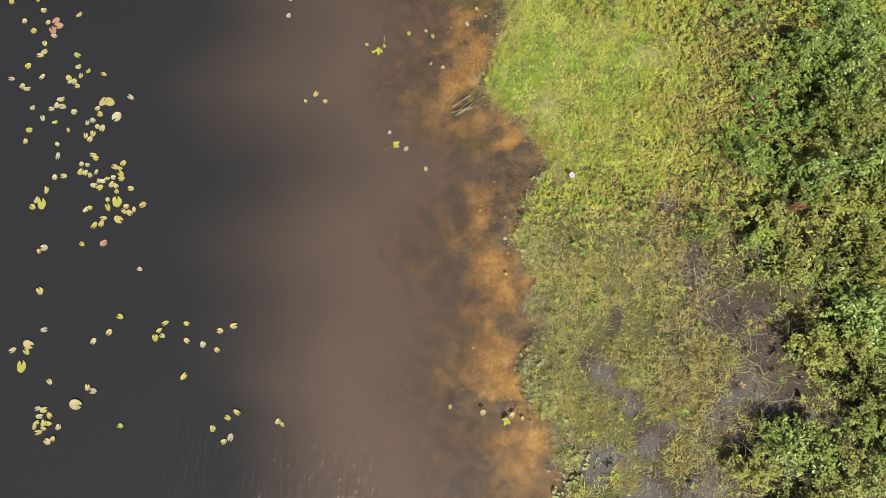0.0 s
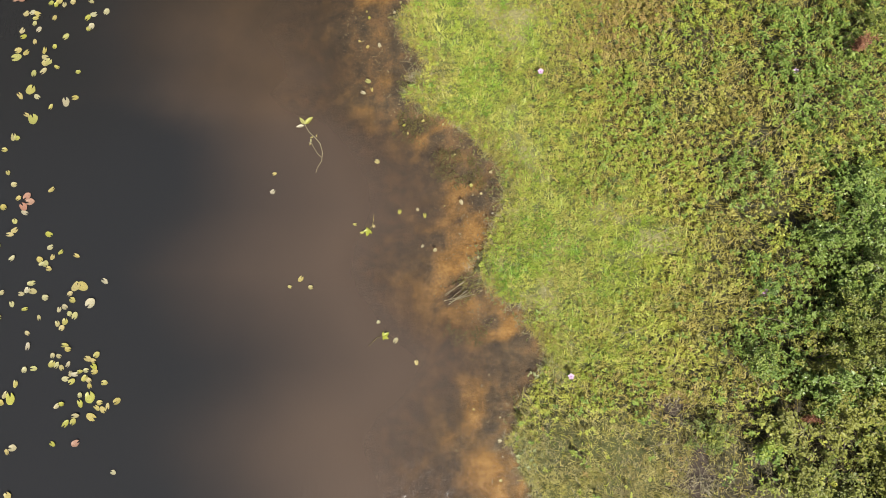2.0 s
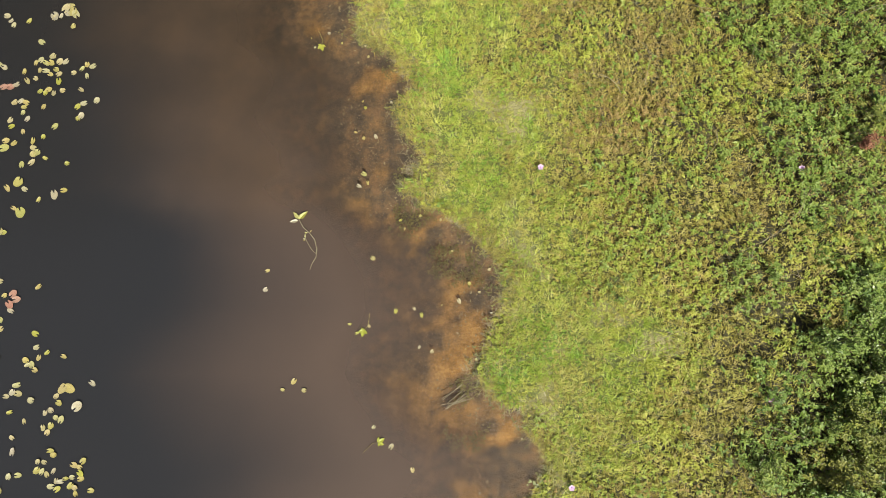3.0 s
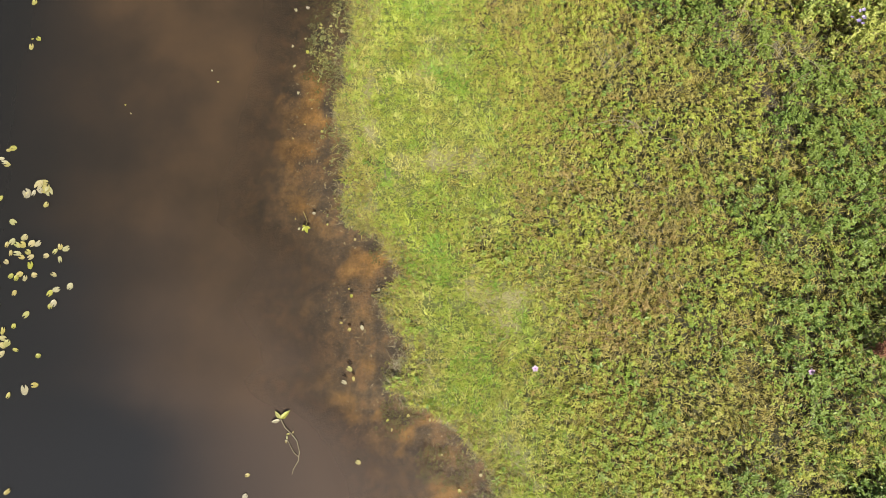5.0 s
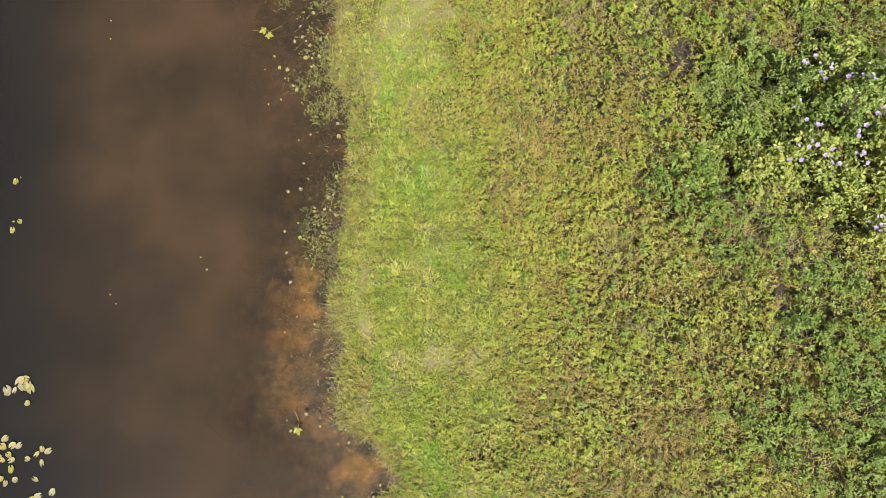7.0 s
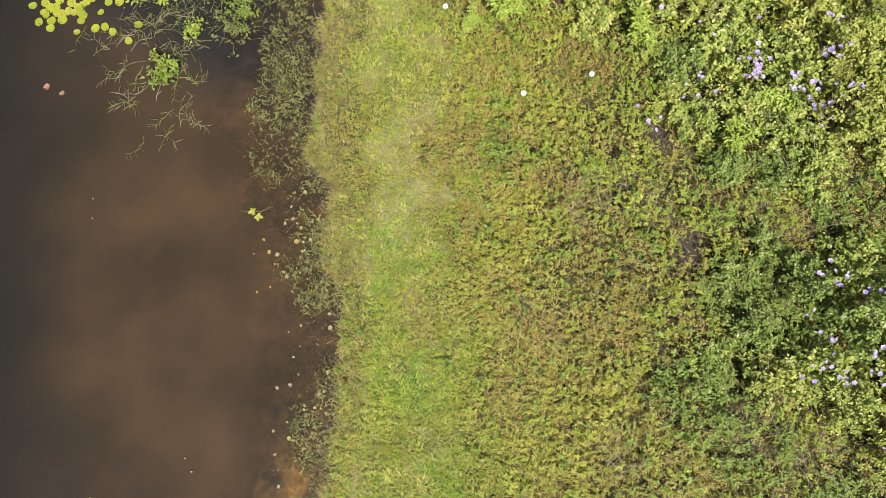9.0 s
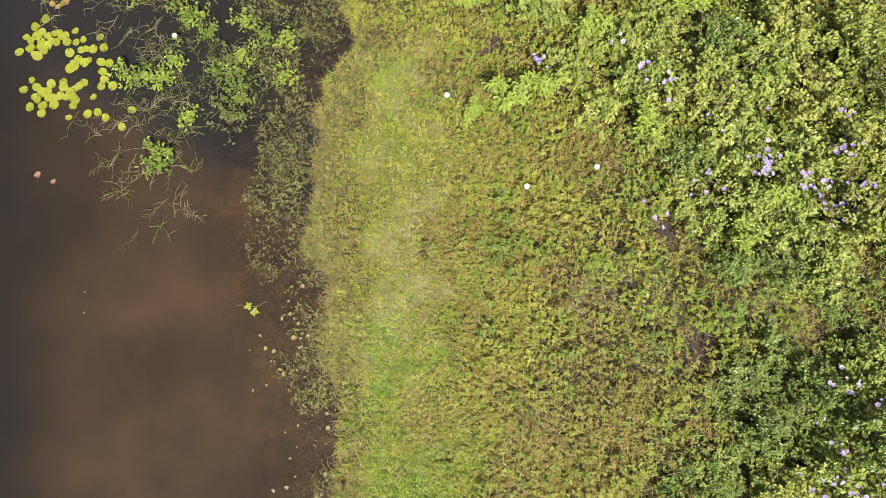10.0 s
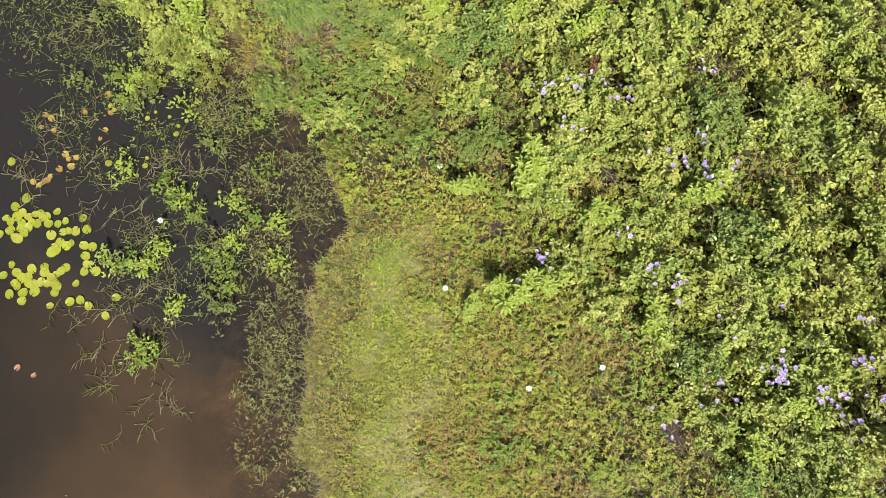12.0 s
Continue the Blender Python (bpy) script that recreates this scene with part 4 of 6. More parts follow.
def shrub(seed, mat, radius=0.62, tall=0.62, shoots=42, leaf=(0.050, 0.098), label="", name="shrub"):
    """A sprawling bush one size: shoots arch from the base to an uneven dome, leaves along their outer part."""
    r = np.random.default_rng(seed)
    thing = new(name)
    bm = bmesh.new()
    at, yaw, size, tone = [], [], [], []
    for k in range(shoots):
        tint = r.random()
        a, out = r.uniform(0, 6.283), radius * math.sqrt(r.uniform(0.02, 1.0)) * r.uniform(0.8, 1.2)
        top = tall * math.sqrt(max(0.08, 1 - (out / radius / 1.15) ** 2)) * r.uniform(0.7, 1.2)
        bend = r.uniform(-0.5, 0.5)
        pts = []
        for s in np.linspace(0, 1, 6):
            b = a + bend * s
            pts.append((out * s ** 1.3 * math.cos(b), out * s ** 1.3 * math.sin(b), top * (1 - (1 - s) ** 1.8) + 0.01))
        tube(bm, pts, [0.008 * (1 - 0.8 * s) for s in np.linspace(0, 1, 6)], 3)
        pts = np.array(pts)
        for j in range(int(r.integers(22, 31))):
            s = 5 * (r.uniform(0.35, 1.0) if r.random() < 0.4 else 1 - 0.16 * r.random())
            i = min(int(s), 4)
            p = pts[i] * (1 - s + i) + pts[i + 1] * (s - i)
            at.append(p + r.normal(0, 0.034, 3))
            yaw.append(r.uniform(0, 6.283))
            tone.append(0.75 * tint + 0.25 * r.random())
            size.append(r.uniform(*leaf) * (1.1 - 0.06 * s) * (1.5 if r.random() < 0.07 else 0.95))
    at, yaw, size = np.array(at), np.array(yaw), np.array(size)
    n = len(at)
    part("branching_stem", bm, TWIG, thing, "thin brown arching stems")
    v, f = broad_leaves(at, yaw, r.uniform(-0.35, 0.45, n), r.normal(0, 0.35, n), size, size * r.uniform(0.6, 0.85, n))
    mesh_object("foliage", v, f, mat, False, thing, np.tile(tone, 1))
    return tagged(thing, label, "shrub", "shrubs on the bank")


def feather_bush(seed, label, mat):
    """An upright young plant with whorls of long pale leaves."""
    r = np.random.default_rng(seed)
    thing = new("leafy_plant")
    bm = bmesh.new()
    at, yaw, pitch, size = [], [], [], []
    for k in range(9):
        a, out, top = r.uniform(0, 6.283), 0.30 * math.sqrt(r.uniform(0, 1)), r.uniform(0.42, 0.66)
        pts = [(out * s * math.cos(a), out * s * math.sin(a), top * s) for s in (0, 0.4, 0.75, 1)]
        tube(bm, pts, (0.008, 0.007, 0.005, 0.003), 4)
        for level in range(3):
            s = 1 - 0.2 * level
            count = int(r.integers(5, 8))
            for j in range(count):
                b = 6.283 * j / count + r.normal(0, 0.2)
                for side in (0, 1, 2):
                    at.append((out * s * math.cos(a) + 0.045 * side * math.cos(b), out * s * math.sin(a) + 0.045 * side * math.sin(b), top * s + 0.012 * side))
                    yaw.append(b + (side - 1) * 0.55 + r.normal(0, 0.15))
                    pitch.append(r.uniform(-0.2, 0.35))
                    size.append(r.uniform(0.04, 0.085))
    n = len(at)
    size = np.array(size)
    part("branching_stem", bm, TWIG, thing, "thin upright stems")
    v, f = broad_leaves(np.array(at), np.array(yaw), np.array(pitch), r.normal(0, 0.25, n), size, size * r.uniform(0.5, 0.75, n))
    mesh_object("foliage", v, f, mat, False, thing)
    return tagged(thing, label, "plant", "leafy plants among the shrubs")


LIME_LABEL, DARK_LABEL = "sprawling yellow-green leafy shrub on the bank", "dark green leafy shrub on the bank"
LIME = [shrub(100 + k, SHRUB_LEAF, label=LIME_LABEL) for k in range(5)]
OLIVE = [shrub(110 + k, SHRUB_OLIVE, leaf=(0.042, 0.08), label="dull olive leafy shrub on the bank") for k in range(3)]
DARK = [shrub(120 + k, SHRUB_DARK, leaf=(0.046, 0.088), label=DARK_LABEL) for k in range(3)]
PALE = [feather_bush(140 + k, "upright pale green plant with whorled leaves", FEATHER) for k in range(3)]
# x, y, scale, height factor
SOUTH_SHRUBS = [(4.96, 0.74, 0.8, 0.7), (5.84, 1.54, 0.95, 0.8), (6.46, 2.28, 0.9, 0.9), (6.02, -0.06, 1.0, 0.9), (5.19, -0.57, 0.8, 0.8), (6.06, -1.25, 0.9, 0.9), (4.96, -2.06, 0.85, 0.8), (5.59, -2.47, 0.9, 0.8),
                (4.18, -2.3, 0.7, 0.6), (3.77, 1.37, 0.6, 0.5), (6.52, 3.23, 0.7, 0.8), (5.57, 0.65, 0.8, 0.7), (6.9, 0.8, 1.0, 1.0), (6.9, -2.2, 1.0, 1.0), (6.34, 5.14, 0.7, 0.6), (6.71, 7.83, 0.7, 0.7)]
HOLLOW_SHRUBS = [(4.66, 14.13, 0.8, 0.9), (5.43, 14.81, 0.8, 1.1), (5.52, 13.56, 0.9, 1.2), (6.2, 14.23, 1.0, 1.5), (6.79, 14.81, 0.9, 1.4), (6.76, 13.47, 1.0, 1.4), (6.01, 13.01, 0.8, 1.1),
                 (5.03, 13.3, 0.8, 0.9), (6.6, 12.4, 0.8, 1.2), (7.3, 13.0, 1.0, 1.4), (7.4, 14.2, 1.0, 1.4), (4.5, 15.0, 0.7, 0.5), (5.0, 15.4, 0.7, 0.6), (4.2, 14.6, 0.6, 0.45), (4.1, 13.6, 0.6, 0.4), (6.2, 15.1, 0.8, 1.0)]
NORTH_SHRUBS = [(2.33, 19.02, 0.7, 0.7), (1.9, 19.77, 0.7, 0.7), (3.15, 19.5, 0.9, 1.0), (3.22, 18.66, 0.7, 0.7), (4.05, 19.51, 1.0, 1.1), (4.87, 19.71, 1.0, 1.1), (5.74, 19.25, 1.0, 1.1), (6.66, 19.55, 1.0, 1.2),
                (3.74, 18.2, 0.8, 0.9), (4.54, 18.49, 1.0, 1.0), (5.42, 18.22, 1.0, 1.1), (6.31, 18.42, 1.0, 1.2), (3.95, 17.3, 0.7, 0.8), (4.6, 17.5, 0.85, 1.0), (5.35, 17.2, 0.9, 1.0), (6.24, 17.33, 1.0, 1.2),
                (4.4, 16.65, 0.7, 0.7), (5.1, 16.5, 0.75, 0.8), (5.8, 16.5, 0.8, 0.9), (7.1, 16.9, 0.9, 1.1), (7.3, 18.0, 1.0, 1.2), (4.35, 20.13, 0.9, 1.1), (5.21, 20.32, 1.0, 1.1), (6.39, 20.17, 1.0, 1.2)]
FAR_SHRUBS = [(-0.35, 23.47, 0.9, 0.9), (0.55, 23.3, 1.0, 1.0), (1.44, 23.51, 1.0, 1.1), (0.29, 22.46, 0.8, 0.8), (1.62, 22.39, 0.9, 1.0), (2.51, 23.15, 1.0, 1.1), (3.4, 23.36, 1.0, 1.1), (2.32, 22.1, 0.8, 0.9),
              (3.2, 22.24, 1.0, 1.0), (4.29, 23.37, 1.0, 1.2), (5.17, 23.2, 1.0, 1.2), (6.07, 23.41, 1.0, 1.2), (6.55, 22.58, 1.0, 1.2), (4.07, 22.07, 1.0, 1.1), (5.11, 21.91, 1.0, 1.2), (5.8, 21.4, 1.0, 1.2),
              (1.44, 20.77, 0.8, 0.8), (3.3, 20.5, 0.8, 0.9), (1.79, 21.49, 0.8, 0.9), (3.09, 21.3, 0.9, 1.0), (6.7, 21.3, 1.0, 1.2)]
EDGE_SHRUBS = [(-4.46, 23.2, 0.7, 0.6), (-3.9, 22.75, 0.6, 0.5), (-4.9, 22.6, 0.5, 0.4), (-3.07, 22.5, 0.6, 0.5), (-1.72, 22.0, 0.6, 0.5), (-1.0, 22.9, 0.7, 0.6), (-0.5, 22.1, 0.6, 0.6)]
PALE_SPOTS = [(1.25, 21.1, 1.1), (0.35, 20.85, 0.9), (0.95, 19.25, 1.0), (1.5, 19.4, 0.9), (3.1, 18.8, 0.9), (4.5, 17.1, 0.9), (-4.2, 23.7, 0.8), (-0.2, 23.8, 1.0), (0.95, 23.6, 1.0),
              (2.3, 20.4, 0.8), (0.4, 19.0, 0.6), (5.2, 17.6, 0.9), (3.9, 20.8, 1.0), (2.1, 23.4, 1.0), (6.3, -1.9, 0.8), (4.55, 1.2, 0.6)]
placed, used = [], set()


def plant(kinds, places, seed):
    pick = random.Random(seed)
    for x, y, s, h in places:
        k = pick.choice(kinds)
        m = pose(x, y, float(height(x, y)) - 0.02, 0, 0, pick.uniform(0, 360)) @ Matrix.Diagonal((s, s, h, 1))
        if k in used:
            ob = copy_thing(k, m @ Matrix.Diagonal((1 / k.scale.x, 1 / k.scale.y, 1 / k.scale.z, 1)))
        else:
            ob, _ = k, used.add(k)
            k.matrix_basis = m
        placed.append((x, y, 0.62 * s, 0.62 * h, ob))


for kinds, places, seed in ((OLIVE + DARK[:1], SOUTH_SHRUBS, 1), (DARK + LIME[:3], HOLLOW_SHRUBS, 2), (LIME + OLIVE[:1] + DARK[:1], NORTH_SHRUBS, 3), (LIME + DARK[:1], FAR_SHRUBS, 4), (OLIVE + LIME[:1], EDGE_SHRUBS, 5)):
    plant(kinds, places, seed)
filler = random.Random(8)
plant(LIME + OLIVE + DARK[:1], [(filler.uniform(8.0, 15.0), filler.uniform(-5.0, 27.0), filler.uniform(0.7, 1.2), filler.uniform(0.6, 1.2)) for k in range(24)], 13)
plant(LIME + OLIVE[:1], [(filler.uniform(3.6, 7.4), filler.uniform(16.6, 24.6), filler.uniform(0.6, 0.8), filler.uniform(0.5, 0.8)) for k in range(22)], 9)
plant(LIME + OLIVE, [(filler.uniform(0.9, 3.8), filler.uniform(19.8, 24.6), filler.uniform(0.5, 0.8), filler.uniform(0.4, 0.7)) for k in range(26)], 10)
plant(OLIVE + DARK, [(filler.uniform(-3.4, 0.6), filler.uniform(21.3, 24.8), filler.uniform(0.4, 0.65), filler.uniform(0.5, 0.8)) for k in range(16)], 11)
plant(OLIVE + DARK[:1], [(filler.uniform(4.5, 7.4), filler.uniform(-3.2, 2.6), filler.uniform(0.5, 0.85), filler.uniform(0.5, 1.0)) for k in range(20)], 12)
plant(OLIVE + DARK + DARK, [(filler.uniform(-3.2, 0.4), filler.uniform(20.9, 24.8), filler.uniform(0.35, 0.6), filler.uniform(0.5, 0.8)) for k in range(18)], 14)
plant(DARK + OLIVE, [(filler.uniform(5.0, 7.3), filler.uniform(1.6, 4.6), filler.uniform(0.5, 0.85), filler.uniform(0.7, 1.2)) for k in range(18)], 15)
plant(LIME, [(-4.6, 23.5, 0.7, 0.6), (-4.05, 23.3, 0.6, 0.5), (-5.1, 23.9, 0.6, 0.5), (-3.6, 23.8, 0.5, 0.5), (-4.4, 22.9, 0.5, 0.4), (-4.9, 23.1, 0.45, 0.4), (-2.9, 22.3, 0.4, 0.4), (-2.2, 21.9, 0.4, 0.4)], 16)
plant(PALE, [(x, y, s, s) for x, y, s in PALE_SPOTS], 6)


# ---- flowers ----
def corolla(radius, petals, depth):
    """A shallow funnel with a lobed rim."""
    bm = bmesh.new()
    n = petals * 4
    inner = [bm.verts.new((0.2 * radius * math.cos(6.283 * k / n), 0.2 * radius * math.sin(6.283 * k / n), 0)) for k in range(n)]
    rim = []
    for k in range(n):
        q = radius * (1 + 0.16 * math.cos(petals * 6.283 * k / n))
        rim.append(bm.verts.new((q * math.cos(6.283 * k / n), q * math.sin(6.283 * k / n), depth)))
    for k in range(n):
        bm.faces.new((inner[k], inner[(k + 1) % n], rim[(k + 1) % n], rim[k]))
    return bm


def throat(radius):
    bm = bmesh.new()
    bmesh.ops.create_icosphere(bm, subdivisions=1, radius=radius, matrix=Matrix.Diagonal((1, 1, 0.5, 1)))
    return bm


def flower_meshes(name, radius, petals, mat):
    bm, me = corolla(radius, petals, radius * 0.45), bpy.data.meshes.new(name)
    bm.to_mesh(me), bm.free()
    me.materials.append(mat)
    bm, heart = throat(radius * 0.28), bpy.data.meshes.new("throat")
    bm.to_mesh(heart), bm.free()
    heart.materials.append(HEART)
    return me, heart


LILAC, PINK, WHITE = flower_meshes("flower", 0.029, 5, PETAL), flower_meshes("flower", 0.045, 5, PINK_PETAL), flower_meshes("flower", 0.042, 6, WHITE_PETAL)
BUSH_FLOWERS_A = [(6.72, 3.28), (6.76, 3.38), (6.62, 3.23), (5.49, 14.94), (5.83, 14.85), (5.95, 14.81), (6.08, 14.65), (5.16, 13.41), (5.29, 13.56), (5.38, 13.61), (5.5, 13.65), (6.17, 13.77), (6.15, 13.49),
                  (6.35, 12.51), (6.32, 12.36), (6.47, 14.08), (4.77, 18.34), (4.81, 18.17), (4.89, 18.06), (5.32, 17.93), (5.36, 17.83), (5.67, 17.84), (6.13, 17.57), (4.04, 17.68), (5.73, 17.34), (5.88, 18.35),
                  (5.92, 18.3), (6.19, 17.75), (5.91, 14.96), (5.5, 14.35), (5.66, 14.0), (5.69, 13.46), (5.8, 13.51), (6.44, 14.63), (6.51, 13.39)]
BUSH_FLOWERS_B = [(1.39, 19.71), (1.46, 19.78), (2.19, 22.6), (2.25, 22.55), (1.88, 22.36), (2.56, 22.21), (2.74, 22.26), (1.84, 21.76), (1.41, 22.32), (2.54, 22.53), (3.62, 22.72), (4.0, 22.76), (4.13, 22.68),
                  (3.06, 21.33), (3.55, 21.2), (3.88, 21.62), (3.85, 21.21), (3.9, 21.03), (3.94, 20.94), (4.39, 21.31), (2.69, 20.17), (2.96, 19.52), (3.0, 19.39), (3.42, 19.45), (3.25, 19.23), (4.2, 18.7),
                  (4.64, 18.29), (4.78, 18.0), (5.14, 19.09), (6.04, 18.9), (6.02, 18.33), (5.69, 17.7), (6.24, 17.91), (5.78, 17.46), (3.75, 17.69), (3.3, 17.36), (3.96, 17.94), (4.81, 18.0), (5.4, 17.81)]
pick = random.Random(11)
spikes = [(x + pick.gauss(0, 0.075), y + pick.gauss(0, 0.075)) for x, y in BUSH_FLOWERS_A + BUSH_FLOWERS_B for q in range(pick.choice((2, 3, 4, 5)))]
for k, (x, y) in enumerate(spikes):
    near = min(placed, key=lambda q: math.hypot(x - q[0], y - q[1]) / q[2])
    d = min(1.0, math.hypot(x - near[0], y - near[1]) / near[2])
    z = float(height(x, y)) + near[3] * math.sqrt(max(0.25, 1 - 0.7 * d * d)) + 0.06
    for data, name, up in ((LILAC[0], "flower", 0), (LILAC[1], "throat", 0.002)):
        ob = new(name, data)
        ob.parent = near[4] if name == "flower" else last
        if name == "flower":
            ob.matrix_parent_inverse = near[4].matrix_basis.inverted()
            s = pick.uniform(0.8, 1.35)
            ob.matrix_basis = pose(x, y, z, pick.uniform(-30, 30), pick.uniform(-30, 30), pick.uniform(0, 72)) @ Matrix.Diagonal((s, s, s, 1))
            last = tagged(ob, "lilac funnel flower with a violet throat")


def ground_flower(x, y, tall, meshes, label, stem_label):
    thing = new("flowering_herb")
    thing.matrix_basis = pose(x, y, float(max(height(x, y), 0.0)))
    bm = bmesh.new()
    tube(bm, [(0.03, 0.0, -0.01), (0.012, 0.006, tall * 0.5), (0, 0, tall)], (0.004, 0.0035, 0.003), 5)
    part("stem", bm, HERB_DARK, thing, stem_label)
    head = new("flower", meshes[0])
    head.parent, head.matrix_basis = thing, pose(0, 0, tall, 12, -8, 20)
    throat_ob = new("throat", meshes[1])
    throat_ob.parent, throat_ob.matrix_basis = head, pose(0, 0, 0.003)
    r = np.random.default_rng(int(x * 100) % 97 + 5)
    n = 7
    length = r.uniform(0.05, 0.07, n)
    v, f = broad_leaves(np.stack([0 * length, 0 * length, r.uniform(0.02, tall * 0.7, n)], -1), np.arange(n) * 0.9, r.uniform(0, 0.4, n), 0 * length, length, length * 0.5)
    mesh_object("foliage", v, f, HERB_DARK, False, thing)
    return tagged(thing, label, "flower", "single flowers on the bank")


for x, y in ((1.70, 2.22), (4.70, 3.50), (1.36, 7.09), (5.48, 7.06)):
    ground_flower(x, y, 0.16, PINK, "single pink funnel flower standing in the herbs", "thin green stem")
for x, y in ((-0.13, 21.2), (-0.01, 19.28), (1.27, 17.80), (2.37, 18.13), (-4.52, 20.27), (0.72, 19.36), (1.1, 19.42)):
    ground_flower(x, y, 0.18, WHITE, "single white flower on a short stem", "thin green stem")


# ---- drifting leaves and lily pads ----
def drifts(groups, seed, apart):
    """Places scattered round the middle of each drift: x, y, spread, count."""
    r, out = random.Random(seed), []
    for x, y, spread, count in groups:
        left, tries = count, 0
        while left and tries < 40 * count:
            p = (r.gauss(x, spread), r.gauss(y, spread))
            tries += 1
            if all((p[0] - a) ** 2 + (p[1] - b) ** 2 > apart ** 2 for a, b in out):
                out.append(p)
                left -= 1
    return out


# leaves on the open water, from south to north
SOUTH_DRIFT = [(-6.95, 1.08), (-6.87, 1.14), (-6.26, 1.2), (-5.29, 0.78), (-6.87, 0.44), (-6.74, -0.18), (-5.55, 0.02), (-5.7, -0.23), (-5.95, -0.37), (-7.22, -0.5), (-7, -0.52), (-6.59, -0.99), (-5.98, -1.08), (-5.89, -1.14), (-4.82, -0.09), (-4.91, -0.21), (-4.96, -0.32), (-4.86, -0.29), (-4.48, -0.1), (-4.46, -0.37), (-4.2, -0.43), (-3.94, -0.22), (-3.72, -0.14), (-3.97, -0.52), (-4.47, -0.92), (-3.61, -1.48), (-3.76, -1.56), (-3.98, -1.72), (-3.7, -1.86), (-3.8, -1.92), (-2.97, -1.62), (-5.42, -1.67), (-6.73, -1.4), (-6.38, -1.68), (-6.63, -1.42), (-6.69, -1.52), (-6.54, -1.51), (-6.76, -1.67), (-6.62, -1.71), (-6.55, -1.63), (-6.51, -1.54), (-6.69, -1.76), (-6.62, -1.62), (-6.72, -1.61), (-6.45, -1.86), (-6.54, -1.9)]
LONG_DRIFT = [(-6.35, 3.04), (-6.23, 3.07), (-6.27, 2.97), (-6.81, 2.89), (-6.78, 2.68), (-6.2, 2.7), (-6.14, 2.64), (-6.37, 2.54), (-6.28, 2.53), (-6.38, 2.41), (-6.3, 2.39), (-6.22, 2.35), (-6.12, 2.4), (-5.82, 2.49), (-5.68, 2.55), (-5.73, 2.46), (-5.71, 2.37), (-5.7, 2.29), (-5.83, 2.31), (-5.93, 2.29), (-6.07, 2.26), (-6, 2.25), (-6.14, 2.18), (-6.04, 2.14), (-5.84, 2.19), (-5.77, 2.16), (-5.76, 2.07), (-5.53, 2.12), (-6.92, 2.11), (-6.8, 2.32), (-6.66, 2.34), (-7.06, 1.94), (-7.12, 1.82), (-5.89, 1.93), (-5.88, 1.81), (-5.58, 1.82), (-5.62, 1.74), (-5.52, 1.71), (-5.45, 1.76), (-5.31, 1.84), (-6.24, 1.77), (-6.17, 1.8), (-5.94, 1.62), (-6.08, 1.5), (-5.97, 1.53)]
LOOSE_DRIFT = [(-7.48, 5.89), (-7.38, 5.5), (-7.26, 5.3), (-7.83, 5.46), (-7.57, 5.1), (-7.39, 4.92), (-7.16, 5.07), (-6.63, 5.21), (-7.04, 4.83), (-7.19, 4.69), (-7.18, 4.54), (-7.25, 4.47), (-6.61, 4.47), (-6.57, 4.26), (-7.43, 4.28), (-7.69, 4.05), (-7.17, 4.08), (-7.5, 3.92), (-7.41, 3.87), (-6.72, 4.06), (-6.62, 3.99), (-6.56, 3.91), (-6.52, 4.1), (-6.39, 4.18), (-6.68, 3.99), (-6.13, 4.12), (-5.65, 3.71), (-6.82, 3.68), (-6.88, 3.57), (-6.79, 3.55), (-6.97, 3.51), (-7.28, 3.53), (-7.1, 3.35), (-6.88, 3.27), (-6.57, 3.45), (-6.19, 3.51), (-6.14, 3.41), (-5.82, 3.37), (-6.34, 3.26), (-6.25, 3.3), (-6.16, 3.19), (-6.08, 3.16), (-7.3, 3.14), (-7.34, 2.94), (-6.65, 3.13)]
MIDDLE_DRIFT = [(-7.18, 8.22), (-7.19, 8.12), (-7.11, 8.01), (-6.86, 8.22), (-6.19, 8.28), (-6.29, 8.22), (-6.21, 8.06), (-6.26, 8.01), (-5.98, 8.33), (-6.64, 7.88), (-7.16, 7.79), (-6.81, 7.7), (-7.36, 7.88), (-7.39, 7.99), (-7.59, 8.92), (-7.66, 8.97), (-6.97, 7.63), (-6.96, 7.51), (-6.89, 7.43), (-6.95, 7.4), (-6.74, 7.33), (-7.12, 7.22), (-6.96, 7.26), (-6.37, 7.24), (-7.42, 7.63), (-7.28, 7.59), (-7.32, 6.83), (-7.03, 6.81), (-6.39, 6.79), (-6.78, 6.63), (-7.17, 6.49), (-7.29, 6.09), (-7.35, 6.11)]
